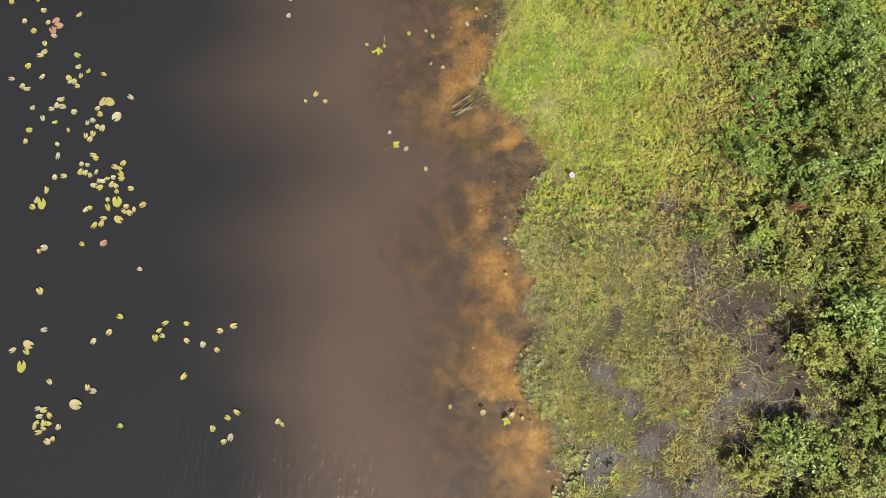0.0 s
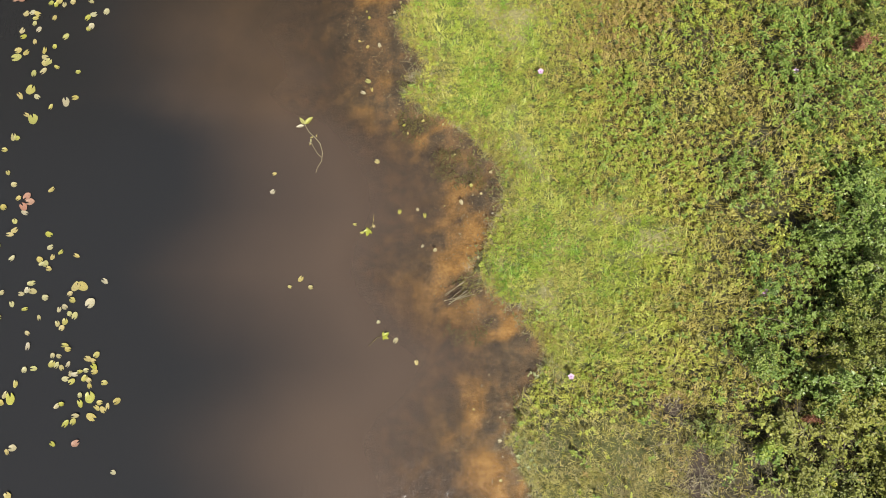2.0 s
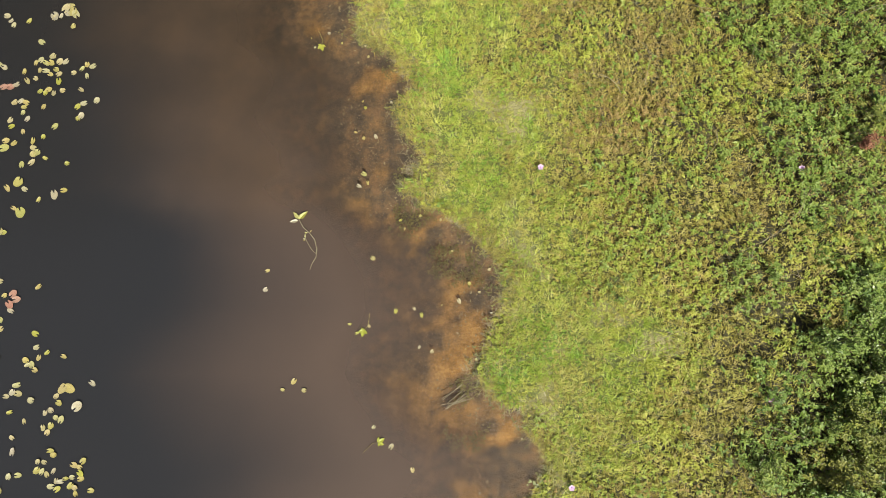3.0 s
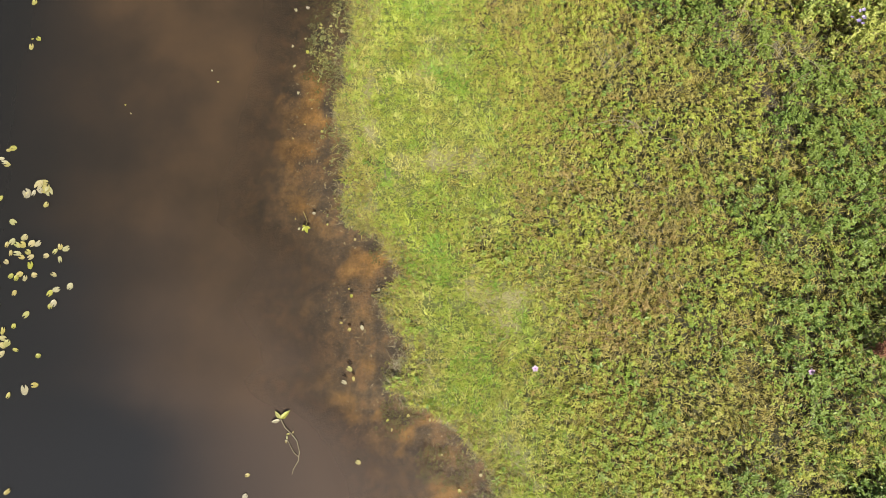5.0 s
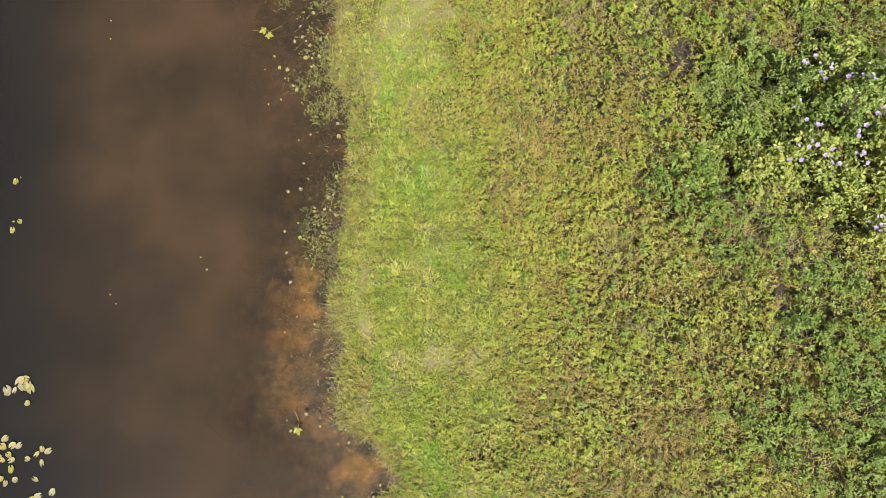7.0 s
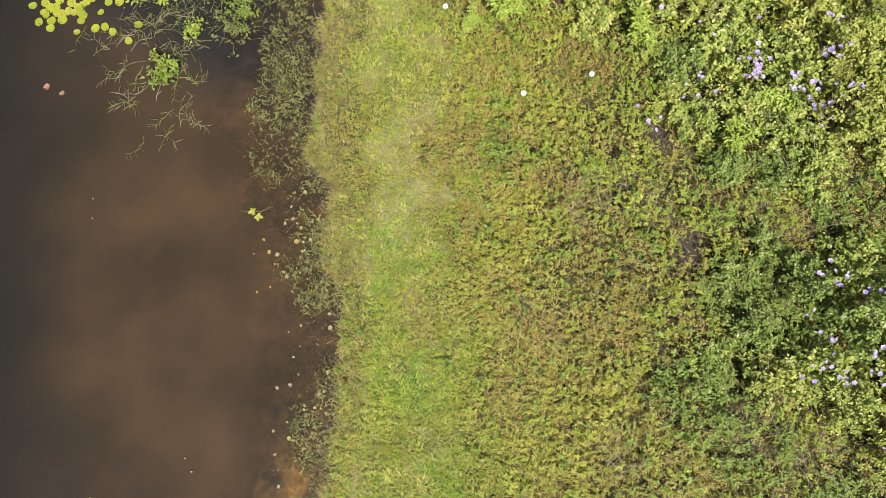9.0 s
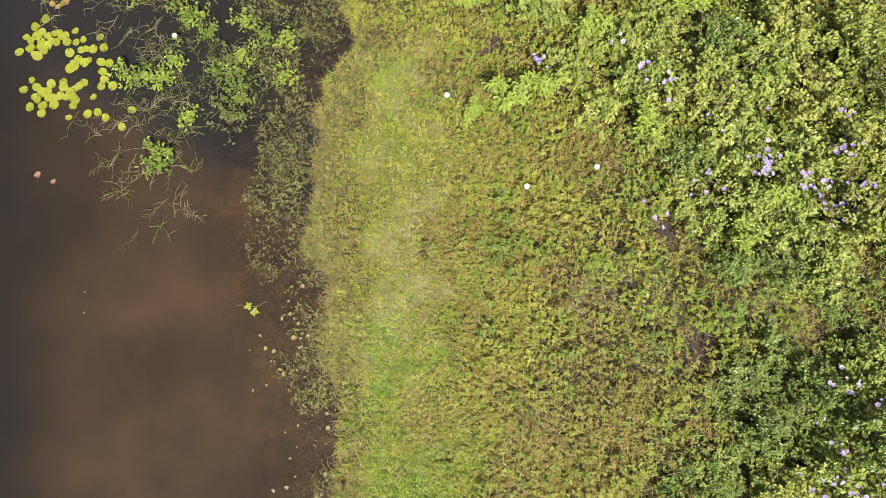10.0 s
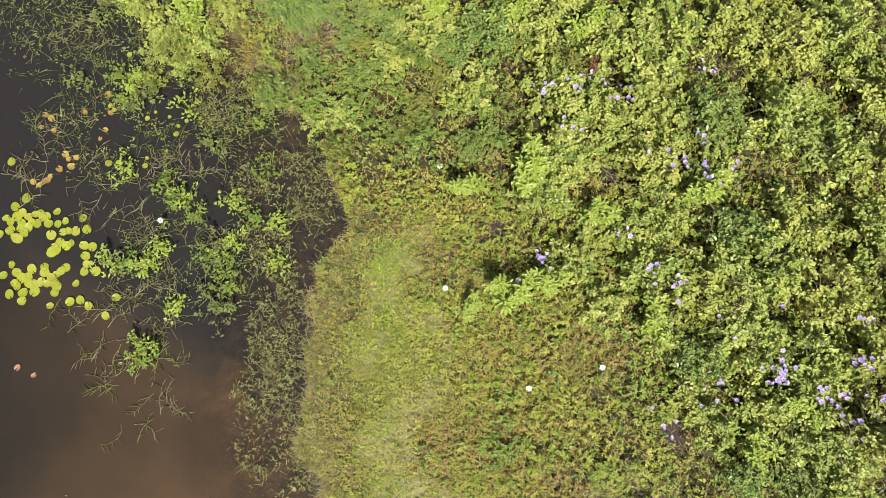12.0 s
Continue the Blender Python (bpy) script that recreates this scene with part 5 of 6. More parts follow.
NORTH_DRIFT = [(-7.64, 9.85), (-7.56, 9.76), (-7.52, 9.69), (-7.26, 9.76), (-6.83, 9.82), (-6.72, 9.85), (-6.56, 10.03), (-6.5, 9.93), (-6.62, 9.9), (-6.49, 9.66), (-7, 9.37), (-7.07, 9), (-6.99, 9.05), (-6.9, 9), (-6.79, 9.12), (-6.81, 9), (-6.66, 9.02), (-6.56, 9.02), (-7.24, 8.84), (-6.98, 8.86), (-6.89, 8.86), (-6.81, 8.8), (-6.71, 8.88), (-6.66, 8.8), (-7.04, 8.72), (-7.18, 8.68), (-6.65, 8.67), (-7.35, 8.61), (-6.27, 8.89), (-6.2, 8.97), (-6.1, 8.94), (-6.41, 8.82), (-6.18, 8.76), (-6.26, 8.52), (-6.94, 8.49), (-6.85, 8.46), (-6.8, 8.52), (-6.71, 8.46), (-6.57, 8.51), (-7.35, 8.3), (-7.16, 8.3), (-7.25, 8.32), (-7.2, 10.58), (-7.14, 10.61), (-7.3, 10.43), (-7.25, 10.37), (-7.2, 10.33), (-7.06, 13.21), (-6.92, 12.54), (-7.03, 12.4)]
BIG_LEAF_SPOTS = [(-6.01, 3.63), (-6.03, 3.59), (-5.74, 1.9), (-5.69, 1.6), (-6.98, 1.88), (-6.97, -0.41), (-7.05, -0.75), (-6.14, -1.34), (-7.14, 6.93), (-6.54, 6.72), (-7.06, 6.42), (-7.45, 7.51), (-6.83, 9.85), (-6.53, 9.93), (-6.1, 3.63), (-6.04, 3.61), (-5.85, 3.36), (-6.65, 9.99), (-6.47, 9.88), (-6.8, 9.83)]
PAD_RAFT = [(-6.81, 20.62), (-6.97, 20.48), (-7.1, 20.29), (-7.02, 20.23), (-6.92, 20.32), (-6.84, 20.38), (-6.74, 20.32), (-6.67, 20.23), (-6.63, 20.36), (-6.56, 20.38), (-6.72, 20.15), (-6.84, 20.21), (-6.59, 20.21), (-6.5, 20.3), (-6.44, 20.33), (-6.4, 20.21), (-7.18, 20.02), (-7.03, 20.08), (-6.93, 19.99), (-6.85, 20.13), (-6.78, 20.06), (-6.88, 19.96), (-6.99, 20.11), (-6.28, 20.41), (-6.25, 20.21), (-6.13, 20.26), (-6.16, 20.08), (-6.07, 20.1), (-5.96, 20.1), (-6.01, 19.9), (-6.08, 19.86), (-6.19, 19.91), (-6.27, 19.84), (-6.31, 19.75), (-6.24, 19.79), (-6.35, 20.03), (-5.86, 20.31), (-5.78, 20.13), (-5.8, 19.87), (-5.76, 19.7), (-5.73, 19.57), (-5.76, 19.45), (-5.57, 19.46), (-5.66, 19.85)]
PAD_FRINGE = [(-6.93, 19.54), (-7.05, 19.37), (-6.84, 19.42), (-6.6, 19.48), (-6.4, 19.51), (-6.39, 19.43), (-6.85, 19.25), (-6.8, 19.2), (-6.91, 19.07), (-6.71, 18.97), (-6.63, 19.25), (-6.55, 19.23), (-6.52, 19.12), (-6.65, 19.35), (-6.43, 19.27), (-6.33, 19.25), (-6.22, 19.26), (-6.27, 19.35), (-6.2, 19.4), (-6.14, 19.45), (-6.06, 19.51), (-6.2, 19.11), (-6.25, 18.9), (-5.94, 18.97), (-5.78, 19), (-5.87, 19.26), (-5.64, 18.91), (-5.36, 18.76), (-5.22, 19.05), (-6.17, 19.2), (-6.75, 19.33), (-6.7, 19.1), (-7.11, 21.22), (-5.52, 21.22)]
OCHRE_SPOTS = [(-6.56, 20.89), (-6.45, 20.99), (-6.72, 20.89), (-6.18, 21.28), (-6.24, 21.36), (-6.05, 21.31), (-6.12, 21.16), (-6.31, 21.11), (-6.63, 22.02), (-6.68, 21.81), (-6.53, 21.96), (-6.5, 20.92), (-6.62, 20.84), (-6.46, 21.76), (-5.98, 22.07), (-5.55, 22.07), (-5.62, 21.78), (-5.7, 21.63), (-5.63, 22.39)]
PINK_SPOTS = [(-6.67, 17.93), (-6.4, 17.82), (-7.03, 5.1), (-6.97, 5.01), (-7.07, 4.93), (-5.9, 1.21), (-7.56, 8.57), (-7.45, 8.57)]
CLUMP_SPOTS = [(-3.86,21.56),(-4.7,19.64),(-3.48,19.47),(-3.46,19.16),(-4.19,18.89),(-4.7,18.27),(-3.61,18.82),(-5.42,19.7),(-4.32,20.68),(-5.15,19.5)]
STRAND_SPOTS = [(-5.55,18.31),(-5.42,17.96),(-5.24,17.61),(-5.03,18.11),(-4.65,18.32),(-4.29,18.13),(-4.58,17.37),(-4.56,17.12),(-4.46,18.48),(-4.18,17.33),(-5.88,18.66),(-4.9,18.98),(-5.07,19.19),(-5.31,20.29),(-5.1,20.13),(-4.91,20.35),(-5.75,20.55),(-5.52,20.93),(-6.97,20.93),(-5.17,21.1),(-4.65,21.05),(-4.47,21.38),(-4.19,21.06),(-3.63,21.18),(-5.19,18.77),(-5.41,18.97),(-4.87,19.87),(-4.53,19.4),(-4.83,18.07),(-4.18,18.74),(-6.36,21.57),(-3.56,20.05),(-3.96,19.99),(-4.72,19.19)]
STRAY_SPOTS = drifts([(-6.9, 12.5, 0.1, 1), (-0.0, -1.4, 0.22, 2), (-1.0, 6.0, 0.26, 2), (0.6, -1.6, 0.1, 1), (-2.3, 11.1, 0.28, 5), (-2.1, 9.3, 0.18, 4), (-3.9, 11.9, 0.1, 2), (-3.0, 15.0, 0.45, 5), (-3.0, -1.6, 0.1, 1), (-1.4, 7.7, 0.1, 2), (-2.7, 13.2, 0.48, 3), (-7.0, 13.2, 0.1, 1), (-0.3, 1.4, 0.52, 2), (-0.6, 4.5, 0.27, 4), (-2.5, 3.7, 0.1, 3), (-3.0, 5.4, 0.1, 2), (-5.8, 15.8, 0.1, 2), (-0.9, 4.8, 0.1, 2), (-1.5, 6.9, 0.1, 3), (-5.2, 11.2, 0.1, 2), (-1.5, 4.6, 0.1, 3), (-1.1, 2.7, 0.1, 2)], 11, 0.15)


def pad_mesh(name, long, wide, notch, mat, cup):
    """A floating leaf: an ellipse with a notch at the stalk, thin, with its rim a little raised."""
    bm = bmesh.new()
    n = 18
    a = [notch + (6.283 - 2 * notch) * k / (n - 1) for k in range(n)]
    rows = []
    for z in (0.0, -0.004):
        centre = bm.verts.new((0.12 * long, 0, z))
        mid = [bm.verts.new((0.6 * long * math.cos(t), 0.6 * wide * math.sin(t), z + 0.002)) for t in a]
        rim = [bm.verts.new((long * math.cos(t), wide * math.sin(t) * (1 + 0.05 * math.sin(3 * t)), z + cup * (0.4 + 0.6 * math.sin(2 * t) ** 2))) for t in a]
        rows.append((centre, mid, rim))
        for k in range(n - 1):
            f1 = (centre, mid[k], mid[k + 1])
            f2 = (mid[k], rim[k], rim[k + 1], mid[k + 1])
            for f in (f1, f2):
                bm.faces.new(f if z == 0 else tuple(reversed(f)))
    for k in range(n - 1):
        bm.faces.new((rows[0][2][k], rows[1][2][k], rows[1][2][k + 1], rows[0][2][k + 1]))
    me = bpy.data.meshes.new(name)
    bm.to_mesh(me), bm.free()
    me.materials.append(mat)
    return me


def float_all(name, meshes, places, size, label, category, group, seed, apart):
    pick, done = random.Random(seed), []
    for x, y in places:
        if any((x - a) ** 2 + (y - b) ** 2 < apart ** 2 for a, b in done) or float(height(x, y)) > -0.01:
            continue
        done.append((x, y))
        s = pick.uniform(*size)
        ob = new(name, pick.choice(meshes))
        ob.matrix_basis = pose(x, y, 0.007 + 0.0015 * (len(done) % 9), pick.uniform(-6, 6), pick.uniform(-6, 6), pick.uniform(0, 360)) @ Matrix.Diagonal((s, s, 1, 1))
        tagged(ob, label, category, group)


DRIFT_MESHES = [pad_mesh("floating_leaf", 0.062, 0.042, 0.38, DRIFT, 0.008), pad_mesh("floating_leaf", 0.058, 0.047, 0.25, DRIFT, 0.014), pad_mesh("floating_leaf", 0.066, 0.036, 0.45, DRIFT, 0.012)]
float_all("floating_leaf", DRIFT_MESHES, SOUTH_DRIFT + LONG_DRIFT + LOOSE_DRIFT + MIDDLE_DRIFT + NORTH_DRIFT, (0.75, 1.1), "small notched pale yellow leaf floating on the pond", "leaf", "small leaves floating on the pond", 21, 0.045)
float_all("large_floating_leaf", DRIFT_MESHES[:2], BIG_LEAF_SPOTS, (1.35, 1.7), "large notched yellow-green leaf floating on the pond", "leaf", "large leaves floating on the pond", 22, 0.05)
float_all("stray_leaf", DRIFT_MESHES, [p for p in STRAY_SPOTS if p[1] > 9.0], (0.22, 0.42), "tiny faded leaf drifting on brown water", "leaf", "stray leaves near the shore", 27, 0.15)
float_all("stray_leaf", DRIFT_MESHES, [p for p in STRAY_SPOTS if p[1] <= 9.0], (0.5, 0.9), "single faded leaf drifting on brown water", "leaf", "stray leaves near the shore", 23, 0.15)
float_all("lily_pad", [pad_mesh("lily_pad", 0.088, 0.082, 0.14, PAD, 0.006), pad_mesh("lily_pad", 0.082, 0.070, 0.10, PAD, 0.012)], PAD_RAFT + PAD_FRINGE, (0.72, 1.0),
          "round yellow-green lily pad floating in the pond", "lily pad", "lily pads by the marsh", 24, 0.03)
float_all("blushing_leaf", [pad_mesh("blushing_leaf", 0.06, 0.045, 0.3, BLUSH, 0.012)], PINK_SPOTS, (0.8, 1.3),
          "reddish fading leaf floating on the pond", "leaf", "reddish leaves on the pond", 25, 0.04)


# ---- water plants ----
def strand(x, y, turn, seed):
    """A floating grass stem, bent at its nodes, with a narrow leaf at each."""
    r = random.Random(seed)
    thing = new("floating_grass")
    thing.matrix_basis = pose(x, y, 0.008, 0, 0, turn)
    bm = bmesh.new()
    p, a, pts = Vector((-0.22, 0, 0)), 0.0, []
    for k in range(6):
        pts.append(tuple(p))
        a += r.uniform(-0.6, 0.6)
        p = p + Vector((math.cos(a), math.sin(a), r.uniform(-0.05, 0.09))) * r.uniform(0.06, 0.11)
        p.z = max(0.0, p.z)
    tube(bm, pts, [0.005, 0.005, 0.0045, 0.004, 0.0035, 0.003], 5)
    part("stem", bm, POND_GREEN if seed % 3 else STRAW, thing, "thin jointed stem")
    for k in range(1, 6):
        for side in r.choice(((1,), (-1,), (1, -1))):
            v, f = broad_leaves(np.array([pts[k]]), np.array([a * 0.4 + side * r.uniform(0.4, 1.1)]), np.array([r.uniform(0.0, 0.5)]), np.zeros(1), np.array([r.uniform(0.10, 0.2)]), np.array([r.uniform(0.008, 0.014)]), 0.2, 0.1)
            mesh_object("leaf", v, f, r.choice((POND_GREEN, STRAW, STRAW)), False, thing)
    return tagged(thing, "pale jointed grass stem floating on the pond", "water grass", "floating grass stems")


pick = random.Random(31)
for k, (x, y) in enumerate(STRAND_SPOTS + [(pick.uniform(-7.0, -3.6), pick.uniform(20.6, 24.3)) for q in range(26)]):
    strand(x, y, pick.uniform(0, 360), 200 + k)
    strand(x + pick.uniform(-0.2, 0.2), y + pick.uniform(-0.2, 0.2), pick.uniform(0, 360), 300 + k)
    if k < len(STRAND_SPOTS):
        strand(x + pick.uniform(-0.3, 0.3), y + pick.uniform(-0.25, 0.25), pick.uniform(0, 360), 360 + k)


def water_herb(x, y, size, seed):
    """A clump of weed standing out of the water: stems with small leaves."""
    r = np.random.default_rng(seed)
    thing = new("water_herb")
    base = float(max(height(x, y), -0.05))
    thing.matrix_basis = pose(x, y, base)
    at = []
    for k in range(14):
        bm = bmesh.new()
        a, out, top = r.uniform(0, 6.283), 1.7 * size * r.uniform(0, 1), r.uniform(0.06, 0.2) - base
        pts = [(out * s * math.cos(a), out * s * math.sin(a), top * s) for s in (0, 0.5, 1)]
        tube(bm, pts, (0.004, 0.0035, 0.002), 4)
        part("stem", bm, SEDGE, thing)
        at += [np.array(pts[2]) + r.normal(0, 0.035, 3) * [1, 1, 0.4] for j in range(int(r.integers(3, 12)))]
    n = len(at)
    length = r.uniform(0.03, 0.075, n)
    v, f = broad_leaves(np.array(at), r.uniform(0, 6.283, n), r.uniform(-0.1, 0.5, n), r.normal(0, 0.3, n), length, length * 0.5)
    mesh_object("foliage", v, f, (BROAD, POND_GREEN, FEATHER)[seed % 3], False, thing)
    return tagged(thing, "light green weed standing out of the pond", "water weed", "weed clumps in the pond")


for k, (x, y) in enumerate(CLUMP_SPOTS + [(-4.2, 22.1), (-5.3, 22.3), (-6.1, 22.6), (-3.4, 20.6), (-2.9, 21.2), (-3.6, 19.9), (-2.7, 20.3), (-3.1, 21.9)]):
    water_herb(x, y, 0.13 + 0.03 * (k % 4), 400 + k)


def drowned_sprig(x, y, turn):
    """A torn-off shoot floating on the pond: a long curved stem, three leaves at the top, a side shoot."""
    thing = new("floating_sprig")
    thing.matrix_basis = pose(x, y, 0.01, 0, 0, turn)
    bm = bmesh.new()
    tube(bm, [(0, 0, 0.03), (0.07, -0.13, 0.02), (0.17, -0.22, 0.012), (0.26, -0.33, 0.008), (0.30, -0.48, 0.006), (0.29, -0.62, 0.004), (0.22, -0.74, 0.002), (0.20, -0.82, 0)], (0.006, 0.007, 0.008, 0.008, 0.008, 0.007, 0.006, 0.004), 6)
    part("stem", bm, STRAW, thing, "long curved tan stem")
    bm = bmesh.new()
    tube(bm, [(0.29, -0.56, 0.006), (0.22, -0.50, 0.008), (0.16, -0.40, 0.01), (0.11, -0.31, 0.012)], (0.006, 0.006, 0.005, 0.004), 6)
    part("side_shoot", bm, STRAW, thing, "short tan side shoot")
    for a, l, px, py in ((0.75, 0.19, 0, 0), (2.25, 0.15, 0, 0), (3.35, 0.14, -0.01, -0.02), (1.6, 0.07, 0.11, -0.31), (2.9, 0.05, 0.12, -0.33), (4.2, 0.05, 0.11, -0.32), (3.3, 0.06, 0.15, -0.22), (1.2, 0.05, 0.19, -0.22)):
        v, f = broad_leaves(np.array([[px, py, 0.02]]), np.array([a]), np.array([0.15]), np.zeros(1), np.array([l]), np.array([l * 0.42]), 0.1, 0.15)
        mesh_object("leaf", v, f, DRIFT, False, thing)
    return tagged(thing, "torn-off tan shoot with pale leaves floating on brown water", "twig")


drowned_sprig(-2.52, 6.30, 0)


def small_sprig(x, y, turn, label):
    thing = new("floating_sprig")
    thing.matrix_basis = pose(x, y, 0.012, 0, 0, turn)
    bm = bmesh.new()
    tube(bm, [(0, 0, 0.01), (0.09, -0.02, 0.006), (0.19, 0.02, 0.004), (0.27, 0.06, 0)], (0.004, 0.004, 0.0035, 0.003), 5)
    part("stem", bm, SEDGE, thing)
    for a, l in ((2.4, 0.09), (3.4, 0.11), (4.4, 0.08), (1.3, 0.06)):
        v, f = broad_leaves(np.array([[0, 0, 0.012]]), np.array([a]), np.array([0.1]), np.zeros(1), np.array([l]), np.array([l * 0.6]))
        mesh_object("leaf", v, f, PAD, False, thing)
    return tagged(thing, label, "twig")


for x, y, turn in ((-3.07, 15.86, 5), (-3.02, 15.78, 150), (-1.44, 4.52, 60), (-1.18, 2.82, 200), (-2.25, 9.3, 90), (0.6, -1.62, 40)):
    small_sprig(x, y, turn, "small green sprig floating on brown water")


def tuft(x, y, size, seed, mat, label, count=46):
    r = np.random.default_rng(seed)
    a = r.uniform(0, 6.283) + r.normal(0, 1.3, count)
    root = np.stack([r.normal(0, 0.22 * size, count), r.normal(0, 0.22 * size, count), 0 * a], -1)
    length, lean = size * r.uniform(0.25, 1.2, count), r.uniform(0.35, 1.2, count)
    mid = root + np.stack([np.cos(a) * np.cos(lean), np.sin(a) * np.cos(lean), np.sin(lean)], -1) * (length * 0.55)[:, None]
    b = a + r.normal(0, 0.6, count)
    tip = mid + np.stack([np.cos(b) * 0.9, np.sin(b) * 0.9, -0.15 + 0 * a], -1) * (length * 0.5)[:, None]
    tip[:, 2] = np.maximum(tip[:, 2], 0.01)
    s = np.stack([-np.sin(a), np.cos(a), 0 * a], -1)
    w = 0.004
    v = np.stack([root - s * w, root + s * w, mid + s * w, mid - s * w, tip], 1).reshape(-1, 3)
    k = np.arange(count)[:, None] * 5
    ob = mesh_object("grass_tuft", v, np.concatenate([k + [0, 1, 2], k + [0, 2, 3], k + [3, 2, 4]]), mat)
    ob.matrix_basis = pose(x, y, float(height(x, y)) - 0.005)
    return tagged(ob, label, "grass", "grass tufts on the bank")


for k, (x, y, s) in enumerate(((3.98, -0.78, 0.34), (3.55, -0.72, 0.26), (3.05, -0.95, 0.3), (3.3, -0.1, 0.28), (2.9, 0.4, 0.24), (2.2, -2.5, 0.25), (3.2, -2.3, 0.3), (2.75, 1.5, 0.26), (6.2, 5.9, 0.3), (5.7, 5.4, 0.3))):
    tuft(x, y, s, 500 + k, SEDGE, "tuft of long olive grass blades in muddy ground")
for k, (x, y, s) in enumerate(((5.35, 12.1, 0.4), (5.7, 12.0, 0.45), (5.95, 11.75, 0.35), (5.2, 13.0, 0.35), (6.2, 11.7, 0.35), (4.95, 15.4, 0.35), (2.6, 16.2, 0.35), (2.2, 16.4, 0.3), (5.9, 15.6, 0.4), (2.9, 10.9, 0.35), (3.3, 11.0, 0.3), (-2.4, 23.3, 0.4), (-2.0, 23.6, 0.4), (-2.9, 23.6, 0.4), (-1.9, 22.9, 0.35), (3.2, 1.8, 0.3), (3.6, 0.7, 0.35), (3.9, 0.3, 0.3))):
    tuft(x, y, s, 540 + k, STRAW, "tuft of dead straw arching over the herbs", 30)


pick = random.Random(47)
for k in range(34):
    tuft(pick.uniform(-3.3, -1.5), pick.uniform(22.5, 24.3), pick.uniform(0.25, 0.45), 640 + k, (STRAW, OCHRE, DEAD)[k % 3], "tuft of withered brown grass at the marsh edge", 40)


def reed_raft(x, y, turn):
    """Broken stalks washed up against the bank."""
    thing = new("reed_raft")
    thing.matrix_basis = pose(x, y, 0.012, 0, 0, turn)
    r = random.Random(77)
    for k in range(9):
        bm = bmesh.new()
        a, l, oy = r.uniform(-0.25, 0.35), r.uniform(0.25, 0.5), r.uniform(-0.12, 0.12)
        tube(bm, [(-l / 2 * math.cos(a), oy - l / 2 * math.sin(a), 0.006 * k), (0, oy, 0.006 * k + 0.012), (l / 2 * math.cos(a), oy + l / 2 * math.sin(a), 0.006 * k)], (0.005, 0.006, 0.004), 5)
        part("stalk", bm, STRAW, thing)
    return tagged(thing, "broken pale stalks washed up at the waterline", "reeds")


reed_raft(-0.02, 3.5, 25)

RED_LEAF = leaf_material("red_leaf", [(0.19, 0.055, 0.035), (0.24, 0.11, 0.06), (0.15, 0.08, 0.04)], rough=0.5)
for k, (x, y, size) in enumerate(((6.40, 7.4, 0.45), (2.28, 22.75, 0.35), (5.1, 1.6, 0.3))):
    ob = feather_bush(150 + k, "small plant with rust-red leaves among the herbs", RED_LEAF)
    ob.matrix_basis = pose(x, y, float(height(x, y)), 0, 0, 50 * k) @ Matrix.Diagonal((size, size, 0.9, 1))
pick = random.Random(41)
for k in range(16):
    x, y = pick.uniform(5.5, 7.2), pick.uniform(4.2, 6.3)
    tuft(x, y, pick.uniform(0.28, 0.42), 600 + k, HERB_DARK, "tuft of long green grass blades among the herbs", 60)


def dry_stem(x, y, turn, length, seed, rise=0.95):
    """A dead bramble-like stem arching over the herbs."""
    r = random.Random(seed)
    thing = new("dry_stem")
    base = float(height(x, y))
    thing.matrix_basis = pose(x, y, base, 0, 0, turn)
    bm = bmesh.new()
    pts, bend = [], r.uniform(-0.5, 0.5)
    for k in range(8):
        q = k / 7
        pts.append((length * (q - 0.1) + r.uniform(-0.01, 0.01), bend * length * q * q + r.uniform(-0.015, 0.015), -0.01 + rise * q * (1.15 - q)))
    tube(bm, pts, [0.006 - 0.0005 * k for k in range(8)], 5)
    part("stem", bm, STRAW, thing)
    for k in (3, 5, 6):
        bm = bmesh.new()
        p, side = Vector(pts[k]), r.choice((-1, 1))
        tube(bm, [tuple(p), tuple(p + Vector((0.07, 0.06 * side, 0.02))), tuple(p + Vector((0.13, 0.15 * side, 0.015)))], (0.0035, 0.003, 0.0015), 4)
        part("side_twig", bm, STRAW, thing)
    return tagged(thing, "dead tan stem arching over the herbs", "twig", "dry stems on the bank")


for k, (x, y, turn, length) in enumerate(((2.3, 10.9, 20, 0.8), (2.7, 11.1, -50, 0.7), (3.2, 10.7, 140, 0.6), (5.0, 12.3, -20, 0.7), (5.5, 12.2, -60, 0.8), (5.9, 11.8, 200, 0.6), (2.0, 16.3, 10, 0.7),
                                             (2.5, 16.0, 130, 0.6), (5.7, 15.6, 30, 0.9), (6.2, 15.9, 160, 0.8), (5.9, 16.3, 240, 0.8), (3.6, 0.2, 60, 0.6), (4.0, -0.4, 150, 0.7), (3.4, -0.6, 200, 0.6),
                                             (4.5, 1.9, 100, 0.6), (5.3, 2.2, 0, 0.7), (-2.2, 23.3, 20, 0.8), (-1.6, 23.0, 200, 0.7), (-2.6, 22.6, 100, 0.7), (3.0, 21.9, 40, 0.8), (2.2, 21.4, 300, 0.7), (4.7, 22.9, 80, 0.8),
                                             (1.2, 13.9, 80, 0.5), (3.9, 9.9, 300, 0.6))):
    dry_stem(x, y, turn, length, 700 + k)


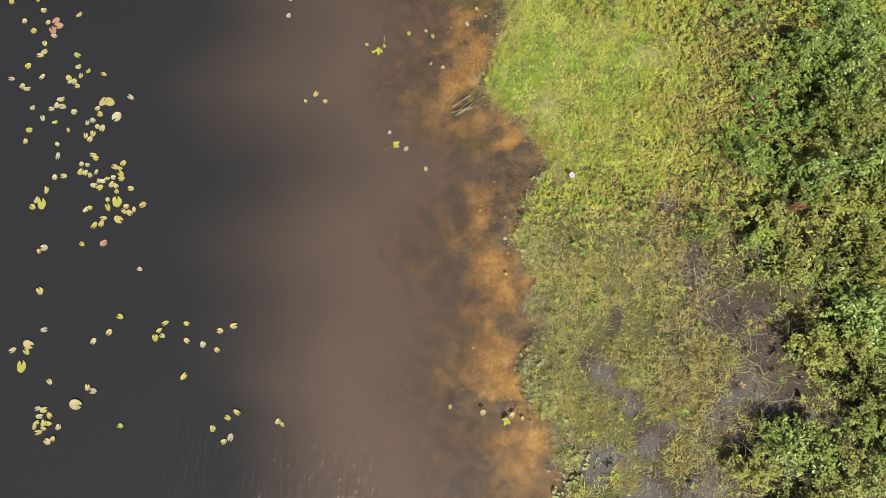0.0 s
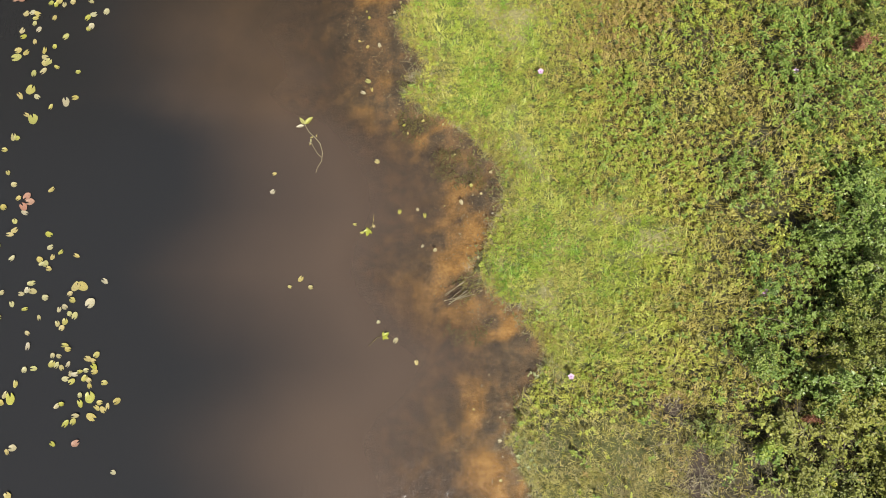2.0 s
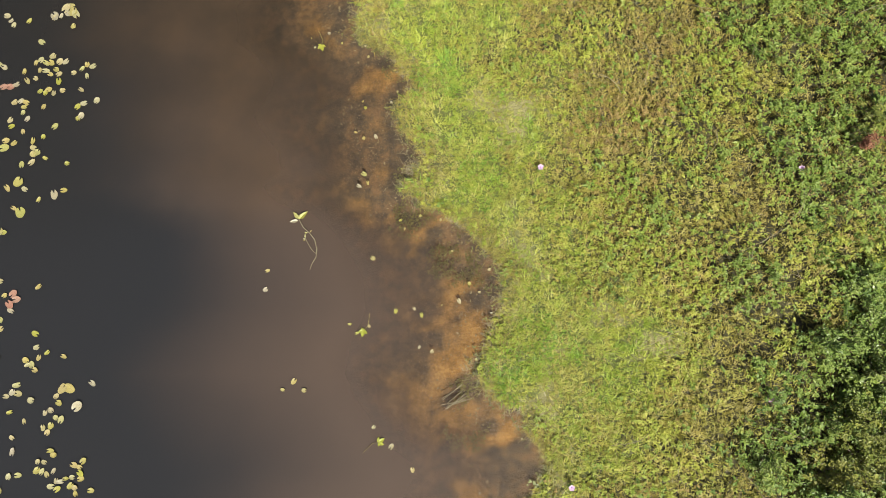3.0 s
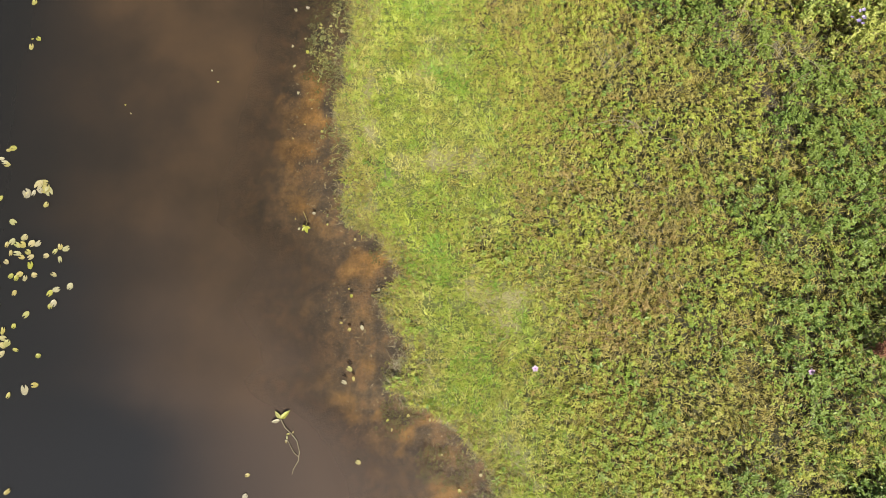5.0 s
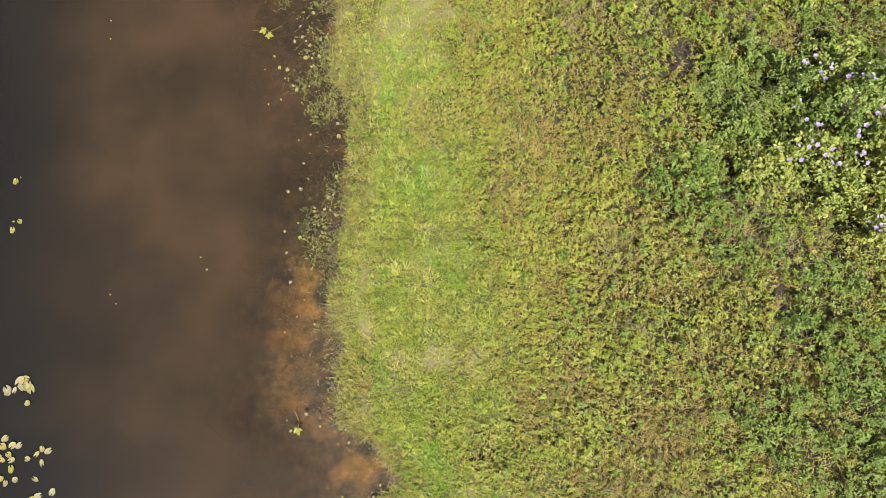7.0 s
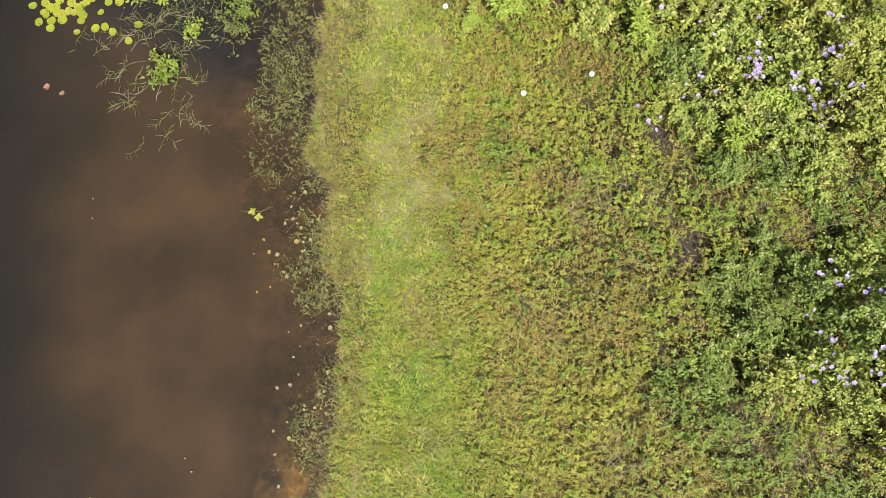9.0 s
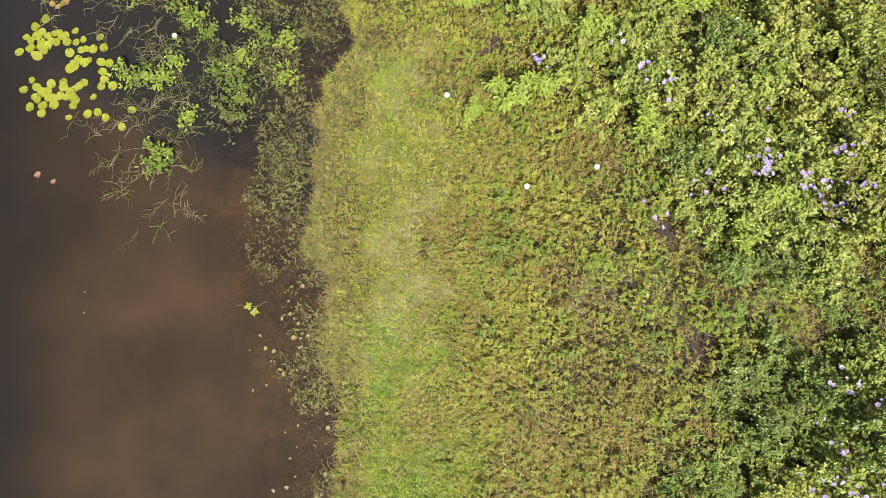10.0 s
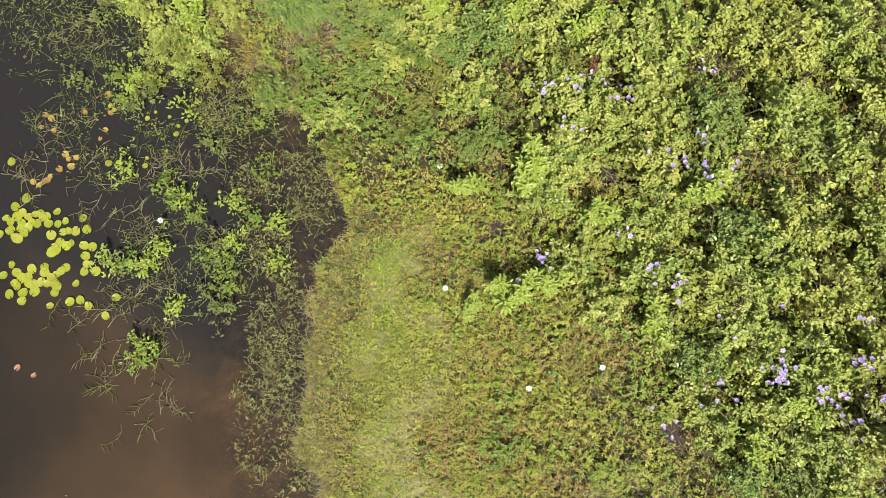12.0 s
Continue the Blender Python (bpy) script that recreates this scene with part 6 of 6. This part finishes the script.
pick = random.Random(43)
for k in range(44):
    dry_stem(pick.uniform(2.6, 7.0), pick.uniform(2.6, 16.0) if k < 34 else pick.uniform(16.5, 24.0), pick.uniform(0, 360), pick.uniform(0.35, 0.85), 760 + k)
for k in range(16):
    dry_stem(pick.uniform(3.0, 4.9), pick.uniform(-2.4, 1.6), pick.uniform(0, 360), pick.uniform(0.35, 0.7), 820 + k)


for k in range(46):
    x, y = pick.uniform(3.4, 7.2), pick.uniform(16.3, 24.2)
    dry_stem(x, y, pick.uniform(0, 360), pick.uniform(0.5, 1.1), 860 + k, pick.uniform(1.6, 2.3))
for k in range(12):
    dry_stem(pick.uniform(4.6, 7.2), pick.uniform(12.3, 15.6), pick.uniform(0, 360), pick.uniform(0.4, 0.9), 920 + k, pick.uniform(1.4, 2.4))


# fallen leaves along the waterline
pick, spots_taken = random.Random(51), []
while len(spots_taken) < 46:
    y = pick.uniform(-2.6, 16.0)
    x = float(np.interp(y, SHORE_Y, SHORE_X)) - abs(pick.gauss(0.1, 0.35))
    if float(height(x, y)) < -0.015:
        spots_taken.append((x, y))
float_all("fallen_leaf", DRIFT_MESHES, spots_taken, (0.25, 0.6), "small faded leaf floating at the waterline", "leaf", "fallen leaves along the waterline", 52, 0.08)
marsh_drift = []
while len(marsh_drift) < 26:
    y = pick.uniform(11.8, 16.4)
    x = float(np.interp(y, SHORE_Y, SHORE_X)) - pick.uniform(0.1, 1.0)
    if float(height(x, y)) < -0.015:
        marsh_drift.append((x, y))
float_all("marsh_leaf", DRIFT_MESHES, marsh_drift, (0.35, 0.75), "pale leaf floating among marsh weed", "leaf", "pale leaves in the marsh", 53, 0.08)
pick = random.Random(61)
corner = [(pick.uniform(-5.6, -4.0), pick.uniform(20.8, 24.4)) for k in range(22)]
float_all("small_lily_pad", [pad_mesh("small_lily_pad", 0.055, 0.050, 0.14, PAD, 0.008)], corner, (0.5, 0.9), "small yellow-green lily pad among weed", "lily pad", "small lily pads among the weed", 62, 0.09)
float_all("ochre_leaf", [pad_mesh("ochre_leaf", 0.055, 0.046, 0.3, OCHRE_PAD, 0.012)], OCHRE_SPOTS, (0.7, 1.2), "ochre fading leaf among weed in the pond", "leaf", "reddish leaves on the pond", 63, 0.05)
for k, (x, y) in enumerate([(-5.02, 19.61), (-4.79, 19.57), (-3.43, 19.22), (-4.64, 18.3), (-4.7, 18.12), (-4.23, 20.7), (-3.13, 20.39), (-2.65, 19.61), (-3.7, 19.72), (-4.49, 19.85), (-3.98, 20.37), (-3.45, 19.96), (-5.41, 22.67), (-5.13, 22.66)]):
    water_herb(x, y, 0.11 + 0.03 * (k % 3), 480 + 3 * k + 2 * (k % 2))
for k in range(12):
    water_herb(pick.uniform(-6.6, -3.2), pick.uniform(20.8, 24.2), pick.uniform(0.1, 0.2), 450 + k)
